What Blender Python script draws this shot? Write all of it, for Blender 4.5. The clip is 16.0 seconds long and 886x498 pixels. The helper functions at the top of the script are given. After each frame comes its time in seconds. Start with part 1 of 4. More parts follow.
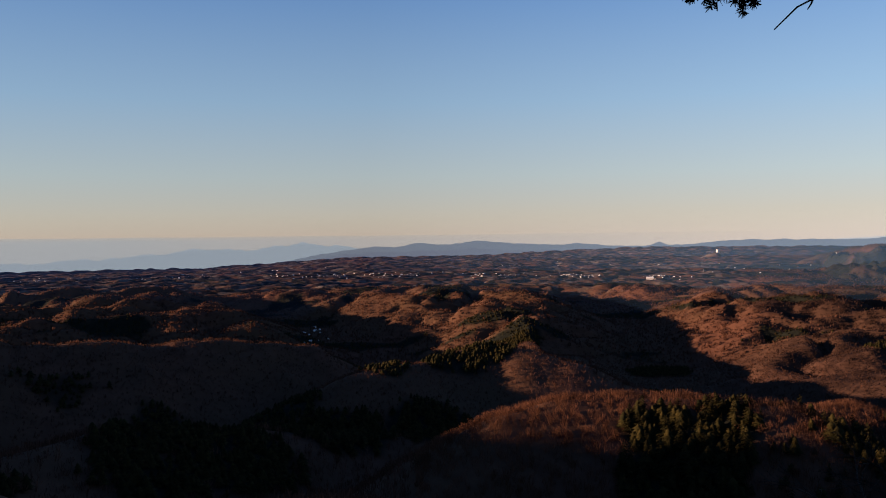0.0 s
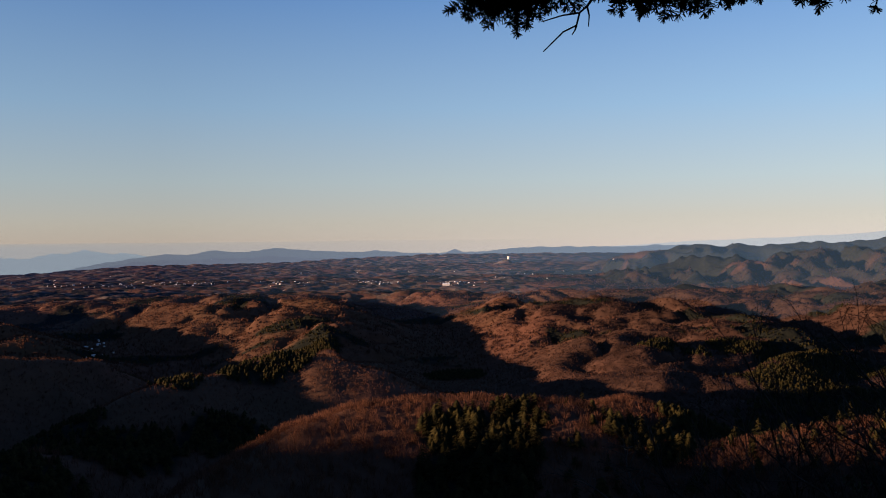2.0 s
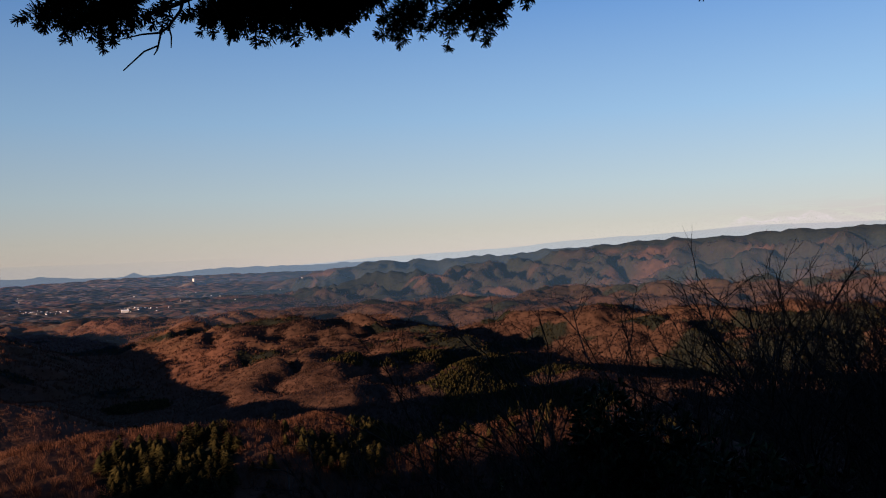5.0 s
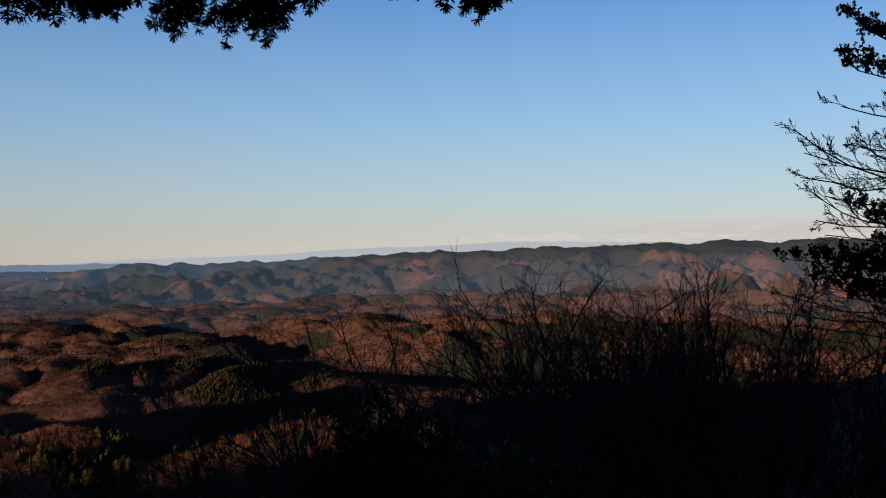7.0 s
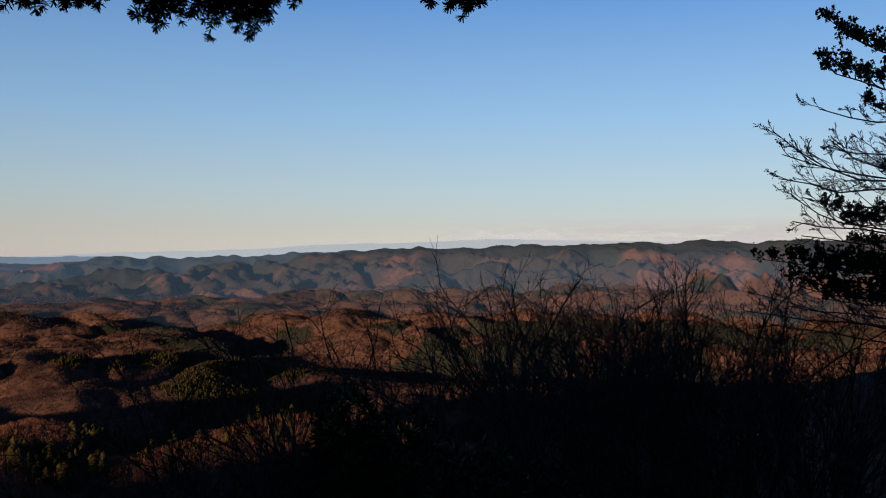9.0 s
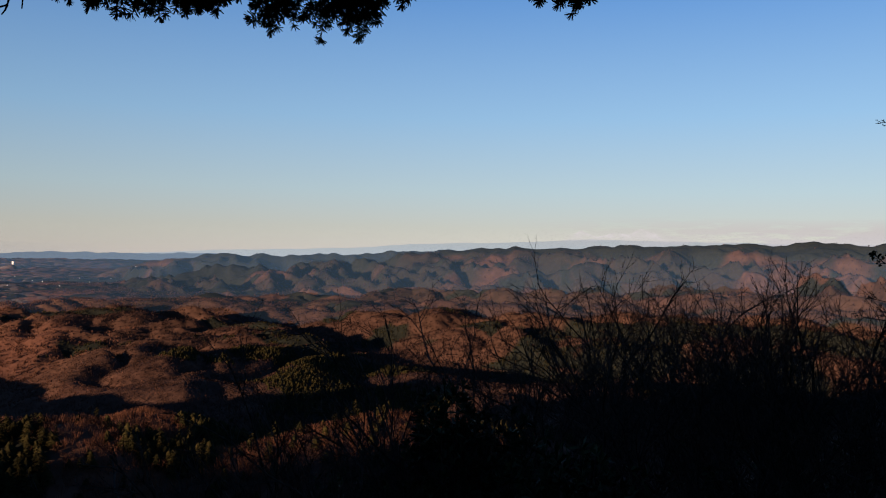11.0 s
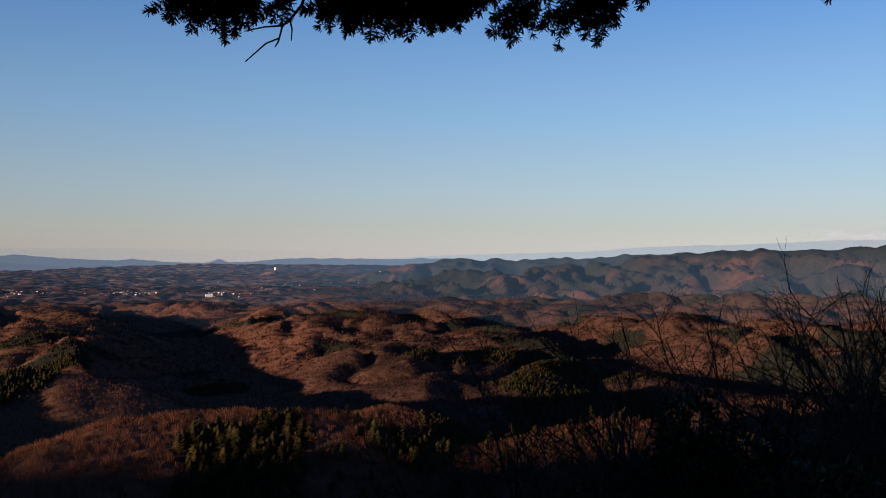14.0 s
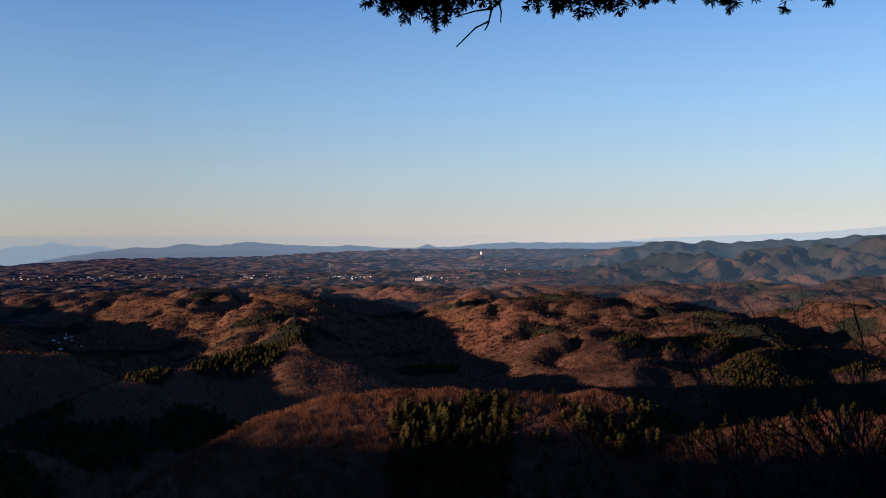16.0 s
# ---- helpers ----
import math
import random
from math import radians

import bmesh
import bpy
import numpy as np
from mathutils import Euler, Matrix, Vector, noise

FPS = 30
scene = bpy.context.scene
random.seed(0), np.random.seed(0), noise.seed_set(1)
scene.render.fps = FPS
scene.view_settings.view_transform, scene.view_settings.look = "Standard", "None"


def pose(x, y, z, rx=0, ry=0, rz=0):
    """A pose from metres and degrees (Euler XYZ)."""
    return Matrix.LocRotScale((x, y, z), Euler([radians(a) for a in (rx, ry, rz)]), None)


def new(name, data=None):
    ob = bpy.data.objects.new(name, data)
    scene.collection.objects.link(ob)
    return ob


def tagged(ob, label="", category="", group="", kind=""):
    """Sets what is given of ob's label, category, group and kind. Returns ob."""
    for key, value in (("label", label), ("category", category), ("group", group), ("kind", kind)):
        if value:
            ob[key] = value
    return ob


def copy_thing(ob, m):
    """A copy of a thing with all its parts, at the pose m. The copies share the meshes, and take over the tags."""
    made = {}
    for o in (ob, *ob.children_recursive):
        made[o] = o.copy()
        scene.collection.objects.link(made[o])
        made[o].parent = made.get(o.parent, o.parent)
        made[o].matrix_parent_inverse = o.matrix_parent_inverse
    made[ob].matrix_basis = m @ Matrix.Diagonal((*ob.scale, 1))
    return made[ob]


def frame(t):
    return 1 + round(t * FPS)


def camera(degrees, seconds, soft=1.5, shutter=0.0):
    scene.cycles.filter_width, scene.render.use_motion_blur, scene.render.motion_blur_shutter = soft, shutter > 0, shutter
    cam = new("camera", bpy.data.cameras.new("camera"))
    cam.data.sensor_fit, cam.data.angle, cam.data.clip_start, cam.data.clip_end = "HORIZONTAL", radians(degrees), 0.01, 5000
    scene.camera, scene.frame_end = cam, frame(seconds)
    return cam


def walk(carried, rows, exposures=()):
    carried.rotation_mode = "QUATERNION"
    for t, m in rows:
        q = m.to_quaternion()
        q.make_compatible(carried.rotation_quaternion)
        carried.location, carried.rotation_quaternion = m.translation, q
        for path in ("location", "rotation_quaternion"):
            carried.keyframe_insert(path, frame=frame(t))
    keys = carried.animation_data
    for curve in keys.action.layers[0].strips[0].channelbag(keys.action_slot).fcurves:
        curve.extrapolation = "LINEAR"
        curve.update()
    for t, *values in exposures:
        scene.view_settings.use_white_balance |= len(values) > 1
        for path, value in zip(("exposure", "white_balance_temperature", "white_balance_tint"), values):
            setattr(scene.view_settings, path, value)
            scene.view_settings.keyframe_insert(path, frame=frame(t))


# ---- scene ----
# All bearings are degrees clockwise from +y; the eye is near z = 0 on the edge of a mountain top.
cam = camera(55.89, 16.0, soft=1.0)
def heading(x, y, z, bearing, tilt, lean):
    """The pose of a camera that looks along a bearing."""
    return pose(x, y, z, 0, 0, -bearing) @ pose(0, 0, 0, 90 + tilt) @ pose(0, 0, 0, 0, 0, lean)


EXPOSURE = ((0.0, 2.13, 6800.0, 11.0), (1.5, 2.11, 6800.0, 11.0), (3.0, 1.95, 6150.0, 8.0), (5.4, 1.93, 6500.0, 9.5), (6.0, 1.90, 6550.0, 9.5), (6.5, 1.87, 6350.0, 6.5), (11.0, 1.89, 6300.0, 6.5), (13.0, 1.88, 6150.0, 7.0), (14.5, 1.89, 6050.0, 7.0), (16.0, 2.16, 5980.0, 7.0))
walk(cam, [
    (0, heading(-0.187, 0.071, -0.001, -0.00, -0.69, -0.67)),
    (0.5, heading(-0.179, 0.072, -0.002, 2.81, -0.63, -0.69)),
    (1, heading(-0.182, 0.045, -0.008, 6.22, -0.61, -0.74)),
    (1.5, heading(-0.169, 0.050, -0.009, 9.82, -0.41, -0.75)),
    (2, heading(-0.157, 0.047, -0.002, 13.71, -0.34, -0.65)),
    (2.5, heading(-0.155, 0.042, 0.001, 17.93, -0.10, -0.69)),
    (3, heading(-0.116, 0.037, 0.001, 21.74, 0.24, -0.88)),
    (5.5, heading(0.070, -0.042, 0.008, 38.92, 0.40, -2.15)),
    (6, heading(0.059, -0.018, 0.008, 43.58, 0.48, -1.64)),
    (6.5, heading(0.050, -0.018, 0.007, 47.88, 0.56, -0.92)),
    (7, heading(0.049, -0.027, 0.005, 50.64, 0.65, -0.28)),
    (7.5, heading(0.049, -0.026, 0.004, 52.43, 0.65, 0.05)),
    (8, heading(0.047, -0.033, 0.003, 53.18, 0.58, 0.17)),
    (10.5, heading(0.032, -0.013, 0.001, 47.31, 0.22, 0.94)),
    (11, heading(0.028, -0.009, 0.001, 45.40, 0.34, 0.98)),
    (11.5, heading(0.017, -0.008, -0.004, 43.42, 0.55, 1.01)),
    (12, heading(0.008, -0.002, -0.001, 41.31, 0.66, 1.02)),
    (12.5, heading(0.000, 0.000, 0.000, 38.87, 0.83, 1.01)),
    (13, heading(-0.002, 0.001, 0.001, 35.90, 0.83, 0.90)),
    (13.5, heading(-0.004, -0.007, 0.002, 32.85, 0.71, 0.78)),
    (14, heading(-0.001, -0.013, 0.002, 29.52, 0.43, 0.41)),
    (14.5, heading(-0.003, -0.011, -0.004, 25.95, 0.12, 0.19)),
    (15, heading(-0.007, -0.009, -0.006, 22.57, -0.42, -0.20)),
    (15.5, heading(-0.008, -0.010, -0.006, 18.74, -0.77, -0.34)),
    (16, heading(-0.012, 0.004, -0.005, 15.56, -0.69, -0.22)),
], EXPOSURE)

SUN_BEARING, SUN_HEIGHT = 265.0, 5.8

# ---- sky and sun ----
world = bpy.data.worlds.new("world")
scene.world = world
world.use_nodes = True
wn = world.node_tree
wn.nodes.clear()
sky = wn.nodes.new("ShaderNodeTexSky")
sky.sky_type = "NISHITA"
sky.sun_disc = False
sky.sun_elevation = radians(SUN_HEIGHT)
sky.sun_rotation = radians(SUN_BEARING)
sky.altitude = 300
sky.air_density, sky.dust_density, sky.ozone_density = 1.0, 0.0, 4.0
bg = wn.nodes.new("ShaderNodeBackground")
bg.inputs["Strength"].default_value = 0.05
wn.links.new(sky.outputs[0], bg.inputs[0])
# haze over the land: the sky pales to peach towards the horizon all round
tc = wn.nodes.new("ShaderNodeTexCoord")
sep = wn.nodes.new("ShaderNodeSeparateXYZ")
ramp = wn.nodes.new("ShaderNodeValToRGB")
wn.links.new(tc.outputs["Generated"], sep.inputs[0])
wn.links.new(sep.outputs[2], ramp.inputs[0])
stops = [(0.0, (0.69, 0.57, 0.49)), (0.022, (0.67, 0.60, 0.53)), (0.075, (0.55, 0.63, 0.67)), (0.16, (0.36, 0.55, 0.78)), (0.29, (0.165, 0.345, 0.71)), (0.7, (0.045, 0.127, 0.40))]
for n, (at, c) in enumerate(stops):
    el = ramp.color_ramp.elements[n] if n < 2 else ramp.color_ramp.elements.new(at)
    el.position, el.color = at, (*c, 1)
pale = wn.nodes.new("ShaderNodeBackground")
# opposite the low sun the sky is a little brighter
facing = wn.nodes.new("ShaderNodeVectorMath")
facing.operation = "DOT_PRODUCT"
facing.inputs[1].default_value = (-math.sin(radians(SUN_BEARING)), -math.cos(radians(SUN_BEARING)), 0)
wn.links.new(tc.outputs["Generated"], facing.inputs[0])
bright = wn.nodes.new("ShaderNodeMapRange")
bright.inputs[3].default_value, bright.inputs[4].default_value = 0.177, 0.280
wn.links.new(facing.outputs["Value"], bright.inputs[0])
wn.links.new(bright.outputs[0], pale.inputs["Strength"])
wn.links.new(ramp.outputs[0], pale.inputs[0])
both = wn.nodes.new("ShaderNodeMixShader")
both.inputs[0].default_value = 0.85
wo = wn.nodes.new("ShaderNodeOutputWorld")
wn.links.new(bg.outputs[0], both.inputs[1])
wn.links.new(pale.outputs[0], both.inputs[2])
wn.links.new(both.outputs[0], wo.inputs[0])

sun_data = bpy.data.lights.new("sun", "SUN")
sun_data.energy, sun_data.angle, sun_data.color = 5.0, radians(0.5), (1.0, 0.64, 0.42)
sun = new("sun", sun_data)
sun.matrix_world = pose(0, 0, 50, 90 - SUN_HEIGHT, 0, 180 - SUN_BEARING)


# ---- materials ----
def material(name, rough=0.9):
    m = bpy.data.materials.new(name)
    m.use_nodes = True
    b = m.node_tree.nodes["Principled BSDF"]
    b.inputs["Roughness"].default_value = rough
    b.inputs["Specular IOR Level"].default_value = 0.03
    return m, m.node_tree, b


def mix(nt, fac, a, b):
    n = nt.nodes.new("ShaderNodeMix")
    n.data_type = "RGBA"
    for socket, v in ((n.inputs[0], fac), (n.inputs[6], a), (n.inputs[7], b)):
        if isinstance(v, bpy.types.NodeSocket):
            nt.links.new(v, socket)
        elif isinstance(v, tuple):
            socket.default_value = (*v, 1.0)
        else:
            socket.default_value = v
    return n.outputs[2]


def grain(nt, scale, detail=4.0, low=0.35, high=0.65, coords="Object"):
    tc = nt.nodes.new("ShaderNodeTexCoord")
    n = nt.nodes.new("ShaderNodeTexNoise")
    n.inputs["Scale"].default_value, n.inputs["Detail"].default_value = scale, detail
    nt.links.new(tc.outputs[coords], n.inputs["Vector"])
    r = nt.nodes.new("ShaderNodeMapRange")
    r.inputs[1].default_value, r.inputs[2].default_value = low, high
    nt.links.new(n.outputs[0], r.inputs[0])
    return r.outputs[0]


def product(nt, a, b):
    n = nt.nodes.new("ShaderNodeMath")
    n.operation = "MULTIPLY"
    nt.links.new(a, n.inputs[0])
    nt.links.new(b, n.inputs[1])
    return n.outputs[0]


def bumped(nt, b, height, strength, distance):
    n = nt.nodes.new("ShaderNodeBump")
    n.inputs["Distance"].default_value = distance
    if isinstance(strength, bpy.types.NodeSocket):
        nt.links.new(strength, n.inputs["Strength"])
    else:
        n.inputs["Strength"].default_value = strength
    nt.links.new(height, n.inputs["Height"])
    nt.links.new(n.outputs[0], b.inputs["Normal"])


def plain(name, dark, light, scale, rough=0.9, bump=0.0, random_each=False):
    """Two tones mingled by noise, a little different from piece to piece."""
    m, nt, b = material(name, rough)
    c = mix(nt, grain(nt, scale), dark, light)
    if random_each:
        geo = nt.nodes.new("ShaderNodeNewGeometry")
        hsv = nt.nodes.new("ShaderNodeHueSaturation")
        r = nt.nodes.new("ShaderNodeMapRange")
        r.inputs[3].default_value, r.inputs[4].default_value = 0.7, 1.3
        nt.links.new(geo.outputs["Random Per Island"], r.inputs[0])
        nt.links.new(r.outputs[0], hsv.inputs["Value"])
        nt.links.new(c, hsv.inputs["Color"])
        c = hsv.outputs[0]
    nt.links.new(c, b.inputs["Base Color"])
    if bump:
        bumped(nt, b, grain(nt, scale * 4), bump, 0.02)
    return m


def land_material():
    """Leafless woods, cedar plantations, dry fields and farmland, by the land cover stored in the ground."""
    m, nt, b = material("land", 0.95)
    cover = nt.nodes.new("ShaderNodeVertexColor")
    cover.layer_name = "cover"
    split = nt.nodes.new("ShaderNodeSeparateColor")
    nt.links.new(cover.outputs[0], split.inputs[0])
    woods = mix(nt, grain(nt, 0.05, 6), (0.0450, 0.0215, 0.0150), (0.0690, 0.0330, 0.0228))
    woods = mix(nt, grain(nt, 0.004, 3), woods, (0.0525, 0.0307, 0.0190))
    cedar = mix(nt, grain(nt, 0.12, 5), (0.0058, 0.0068, 0.0058), (0.0105, 0.0118, 0.0092))
    open_land = mix(nt, grain(nt, 0.03, 5), (0.055, 0.043, 0.036), (0.095, 0.075, 0.062))
    # where the cover's alpha is low, a darker wood colour dims the sunlight
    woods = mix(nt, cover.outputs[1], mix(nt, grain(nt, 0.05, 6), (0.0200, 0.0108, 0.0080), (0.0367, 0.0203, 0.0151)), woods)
    c = mix(nt, split.outputs[0], woods, cedar)
    # the plain: copses, ploughed land and pale fields side by side
    patch = product(nt, grain(nt, 0.03, 5, 0.5, 0.56), split.outputs[1])
    c = mix(nt, patch, c, cedar)
    patch = product(nt, grain(nt, 0.022, 6, 0.53, 0.60), split.outputs[1])
    c = mix(nt, patch, c, open_land)
    nt.links.new(c, b.inputs["Base Color"])
    # treetops give relief on the hills; on the plain it is too fine to see
    smooth = nt.nodes.new("ShaderNodeMapRange")
    smooth.inputs[2].default_value, smooth.inputs[3].default_value, smooth.inputs[4].default_value = 0.4, 0.14, 0.1
    nt.links.new(split.outputs[2], smooth.inputs[0])
    bumped(nt, b, grain(nt, 0.11, 8), smooth.outputs[0], 5.0)
    return m


def let_through(m, share):
    """Fine twigs and needles: part of the light passes on to the far side."""
    nt = m.node_tree
    b = nt.nodes["Principled BSDF"]
    tl = nt.nodes.new("ShaderNodeBsdfTranslucent")
    nt.links.new(b.inputs["Base Color"].links[0].from_socket, tl.inputs[0])
    mx = nt.nodes.new("ShaderNodeMixShader")
    mx.inputs[0].default_value = share
    nt.links.new(b.outputs[0], mx.inputs[1])
    nt.links.new(tl.outputs[0], mx.inputs[2])
    nt.links.new(mx.outputs[0], nt.nodes["Material Output"].inputs[0])
    return m


LAND = land_material()
BARE_WOOD = let_through(plain("bare_wood", (0.0380, 0.0177, 0.0118), (0.0712, 0.0335, 0.0228), 0.05, 0.9, 0, True), 0.45)
# darker copy of the bare wood, for hills that the sun lights too brightly
DIMMED_WOOD = let_through(plain("grey_bare_wood", (0.0195, 0.0108, 0.0085), (0.0358, 0.0200, 0.0160), 0.05, 0.9, 0, True), 0.45)
RUSSET_WOOD = let_through(plain("russet_bare_wood", (0.0499, 0.0226, 0.0135), (0.0928, 0.0421, 0.0259), 0.05, 0.9, 0, True), 0.5)
CEDAR = plain("cedar_foliage", (0.0064, 0.0068, 0.0026), (0.0225, 0.0178, 0.0056), 0.2, 0.85, 0, True)
CEDAR.node_tree.nodes["Principled BSDF"].inputs["Specular IOR Level"].default_value = 0.03
BARK = plain("dark_bark", (0.020, 0.017, 0.014), (0.058, 0.047, 0.039), 12, 0.9, 0.6)
NEEDLE = plain("fir_needles", (0.007, 0.012, 0.006), (0.018, 0.028, 0.012), 6, 0.6)
LEAF = plain("evergreen_leaves", (0.012, 0.019, 0.009), (0.030, 0.042, 0.017), 5, 0.5)
WHITE_WALL = plain("pale_building", (0.26, 0.25, 0.25), (0.46, 0.44, 0.42), 0.2, 0.8)
TAN_WALL = plain("weathered_wall", (0.12, 0.11, 0.10), (0.22, 0.20, 0.18), 0.2, 0.8)


# ---- the lie of the land ----
NEAR, DRAWN = 1800.0, 0.30


def true_range(r):
    """Beyond 1800 m the land is drawn together, so that 11.4 km of it end at 4.7 km."""
    return np.where(r < NEAR, r, NEAR + (r - NEAR) / DRAWN)


def place(b, true, e):
    """A point at bearing b, at a true range in metres, e degrees above the level of the eye, in true metres."""
    a = radians(b)
    return np.array([math.sin(a) * true, math.cos(a) * true, math.tan(radians(e)) * true])


def lattice(ix, iy, seed):
    h = (ix * 374761393 + iy * 668265263 + seed * 2147483647) & 0xFFFFFFFF
    h = ((h ^ (h >> 13)) * 1274126177) & 0xFFFFFFFF
    return ((h ^ (h >> 16)) & 0xFFFF) / 65535.0


def smooth_noise(x, y, seed):
    ix, iy = np.floor(x).astype(np.int64), np.floor(y).astype(np.int64)
    fx, fy = x - ix, y - iy
    fx, fy = fx**3 * (fx * (6 * fx - 15) + 10), fy**3 * (fy * (6 * fy - 15) + 10)
    a, b = lattice(ix, iy, seed), lattice(ix + 1, iy, seed)
    c, d = lattice(ix, iy + 1, seed), lattice(ix + 1, iy + 1, seed)
    return (a + (b - a) * fx) * (1 - fy) + (c + (d - c) * fx) * fy


def fractal(x, y, size, seed, octaves=4):
    out, amp, total = 0.0, 1.0, 0.0
    for k in range(octaves):
        out = out + amp * smooth_noise(x / size + 17.3 * k, y / size + 9.1 * k, seed + k)
        total, amp, size = total + amp, amp * 0.5, size * 0.47
    return out / total


def swell(x, y, seed):
    """Gradient noise, about -0.7 to 0.7."""
    ix, iy = np.floor(x).astype(np.int64), np.floor(y).astype(np.int64)
    fx, fy = x - ix, y - iy
    sx, sy = fx**3 * (fx * (6 * fx - 15) + 10), fy**3 * (fy * (6 * fy - 15) + 10)

    def corner(cx, cy):
        a = lattice(ix + cx, iy + cy, seed) * 2 * np.pi
        return np.cos(a) * (fx - cx) + np.sin(a) * (fy - cy)

    low = corner(0, 0) + (corner(1, 0) - corner(0, 0)) * sx
    high = corner(0, 1) + (corner(1, 1) - corner(0, 1)) * sx
    return low + (high - low) * sy


def rounded(x, y, size, seed, way, long):
    """Rounded ridges with narrow gullies between them, 0 to 1, drawn out by long towards the bearing way."""
    c, q = math.cos(radians(way)), math.sin(radians(way))
    wx = x + size * 0.55 * swell(x / size * 0.9 + 3.1, y / size * 0.9, seed + 50)
    wy = y + size * 0.55 * swell(x / size * 0.9, y / size * 0.9 + 7.7, seed + 60)
    u, v = (wx * c - wy * q) / size, (wx * q + wy * c) / (size * long)
    n = np.minimum(1.0, np.abs(swell(u, v, seed)) / 0.42)
    return 1 - (1 - n) ** 1.7


def sharp(x, y, size, seed, way, long):
    """Narrow crests with open valleys between them, 0 to 1, drawn out by long towards the bearing way."""
    c, q = math.cos(radians(way)), math.sin(radians(way))
    wx = x + size * 0.5 * swell(x / size * 0.8 + 1.7, y / size * 0.8, seed + 50)
    wy = y + size * 0.5 * swell(x / size * 0.8, y / size * 0.8 + 4.3, seed + 60)
    n = np.abs(swell((wx * c - wy * q) / size, (wx * q + wy * c) / (size * long), seed)) / 0.5
    return np.maximum(0.0, 1 - n)


def hills(x, y, size, seed, way=32.0, long=1.5):
    """Hills of one height with lesser hills and gullies on their flanks, 0 to 1."""
    big = rounded(x, y, size, seed, way, long)
    mid = rounded(x, y, size * 0.46, seed + 7, way + 55, 1.3)
    small = rounded(x, y, size * 0.21, seed + 14, way - 20, 1.3)
    return big * (0.66 + 0.28 * mid + 0.06 * small) + (1 - big) * 0.10 * mid


RIDGES = []
_lay = np.random.default_rng(2)


def floor_level(true):
    """The depth of valley floors and of the plain under the eye, at a true range."""
    return -np.interp(true, [0, 60, 150, 400, 900, 1500, 2000, 3400, 4300, 5600, 11400], [30, 70, 112, 175, 240, 254, 248, 248, 258, 250, 160])


def ridge(crest, steep, round_top, spurs_each=0.0, long=240.0):
    """A ridge along a crest of (bearing, true range, elevation); its flanks fall by steep metres a metre.
    Every spurs_each metres a spur runs down from it, now to one side, now to the other, with lesser spurs of its own."""
    spine([place(*p) for p in crest], steep, round_top, spurs_each, long)


def spine(pts, steep, round_top, spurs_each=0.0, long=240.0):
    RIDGES.append((pts, steep, round_top))
    if not spurs_each:
        return
    along = _lay.uniform(0, spurs_each)
    side = 1
    for p, q in zip(pts[:-1], pts[1:]):
        d = q - p
        length = math.hypot(d[0], d[1])
        while along < length:
            at = p + d * along / length
            out = np.array((d[1], -d[0])) / length * side
            ahead = np.array((d[0], d[1])) / length
            way = out + ahead * _lay.uniform(-0.5, 0.5)
            way = way / np.hypot(*way)
            reach = long * _lay.uniform(0.7, 1.35)
            foot = floor_level(math.hypot(at[0], at[1]))
            drop = max(12.0, (at[2] - foot) * _lay.uniform(0.55, 0.9))
            a = np.array((at[0], at[1], at[2] - 3))
            bend = way + np.array((-way[1], way[0])) * _lay.uniform(-0.35, 0.35)
            m = a + np.array((way[0] * reach * 0.5, way[1] * reach * 0.5, -drop * _lay.uniform(0.2, 0.35)))
            z = m + np.array((bend[0] * reach * 0.5, bend[1] * reach * 0.5, a[2] - drop - m[2]))
            RIDGES.append(([a, m, z], steep * 1.3, round_top * 0.5))
            # one lesser spur low on its flank
            w = way * 0.6 + np.array((-way[1], way[0])) * _lay.choice([-1, 1]) * 0.8
            less = reach * _lay.uniform(0.25, 0.45)
            RIDGES.append(([m, m + np.array((w[0] * less, w[1] * less, -0.55 * less))], steep * 1.4, round_top * 0.35))
            along += spurs_each * _lay.uniform(0.35, 0.7)
            side = -side
        along -= length


# the mountain under the eye: the unseen summit ridge behind, shaped for its shadow, the edge on which the eye stands,
# the spur to the right
ridge([(-45, 1256, -5.2), (-42, 1890, -2.7), (-52, 1688, -2.6), (-57, 1200, -2.2), (-65, 1010, -0.9), (-78, 621, 0.6), (-84, 170, 6.5), (-93, 60, 12), (-100, 32, 18), (-150, 26, 15), (150, 30, 10), (122, 60, 2), (108, 120, -8), (100, 432, -17), (95, 864, -14)], 0.6, 6)
# a ridge added to shade the valley, its right end hidden behind the near one
ridge([(-40, 540, -9.2), (-30, 608, -13.2), (-22, 688, -12.0), (-12, 756, -12.5), (-5, 800, -13.4), (3, 815, -13.6), (8, 800, -12.7), (14, 790, -12.3), (20, 800, -12.6), (25, 810, -13.6)], 0.5, 20, 90, 70)
# a spur added just below view, to shade the foot of the near ridge
ridge([(-60, 8, -20), (-25, 60, -23), (-14, 160, -19), (-9, 240, -17.8), (-4, 405, -18)], 0.6, 8)
ridge([(155, 36, 12), (155, 7, -12), (100, 2, -32), (66, 5, -21), (70, 10, -14.5), (74, 26, -8.6), (82, 36, -6.2), (96, 56, -4.6)], 0.8, 1.5)
# the near wooded ridge ahead and its run to the right
ridge([(2.6, 533, -14.2), (4.6, 560, -12.2), (8, 580, -11.15), (12, 587, -10.85), (16, 587, -10.75), (21, 578, -10.9), (24, 570, -11.7), (27, 560, -12.9), (31, 540, -13.7), (35, 543, -13.1), (38, 547, -12.2), (42, 567, -11.2), (52, 594, -12.0)], 0.62, 20, 90, 70)
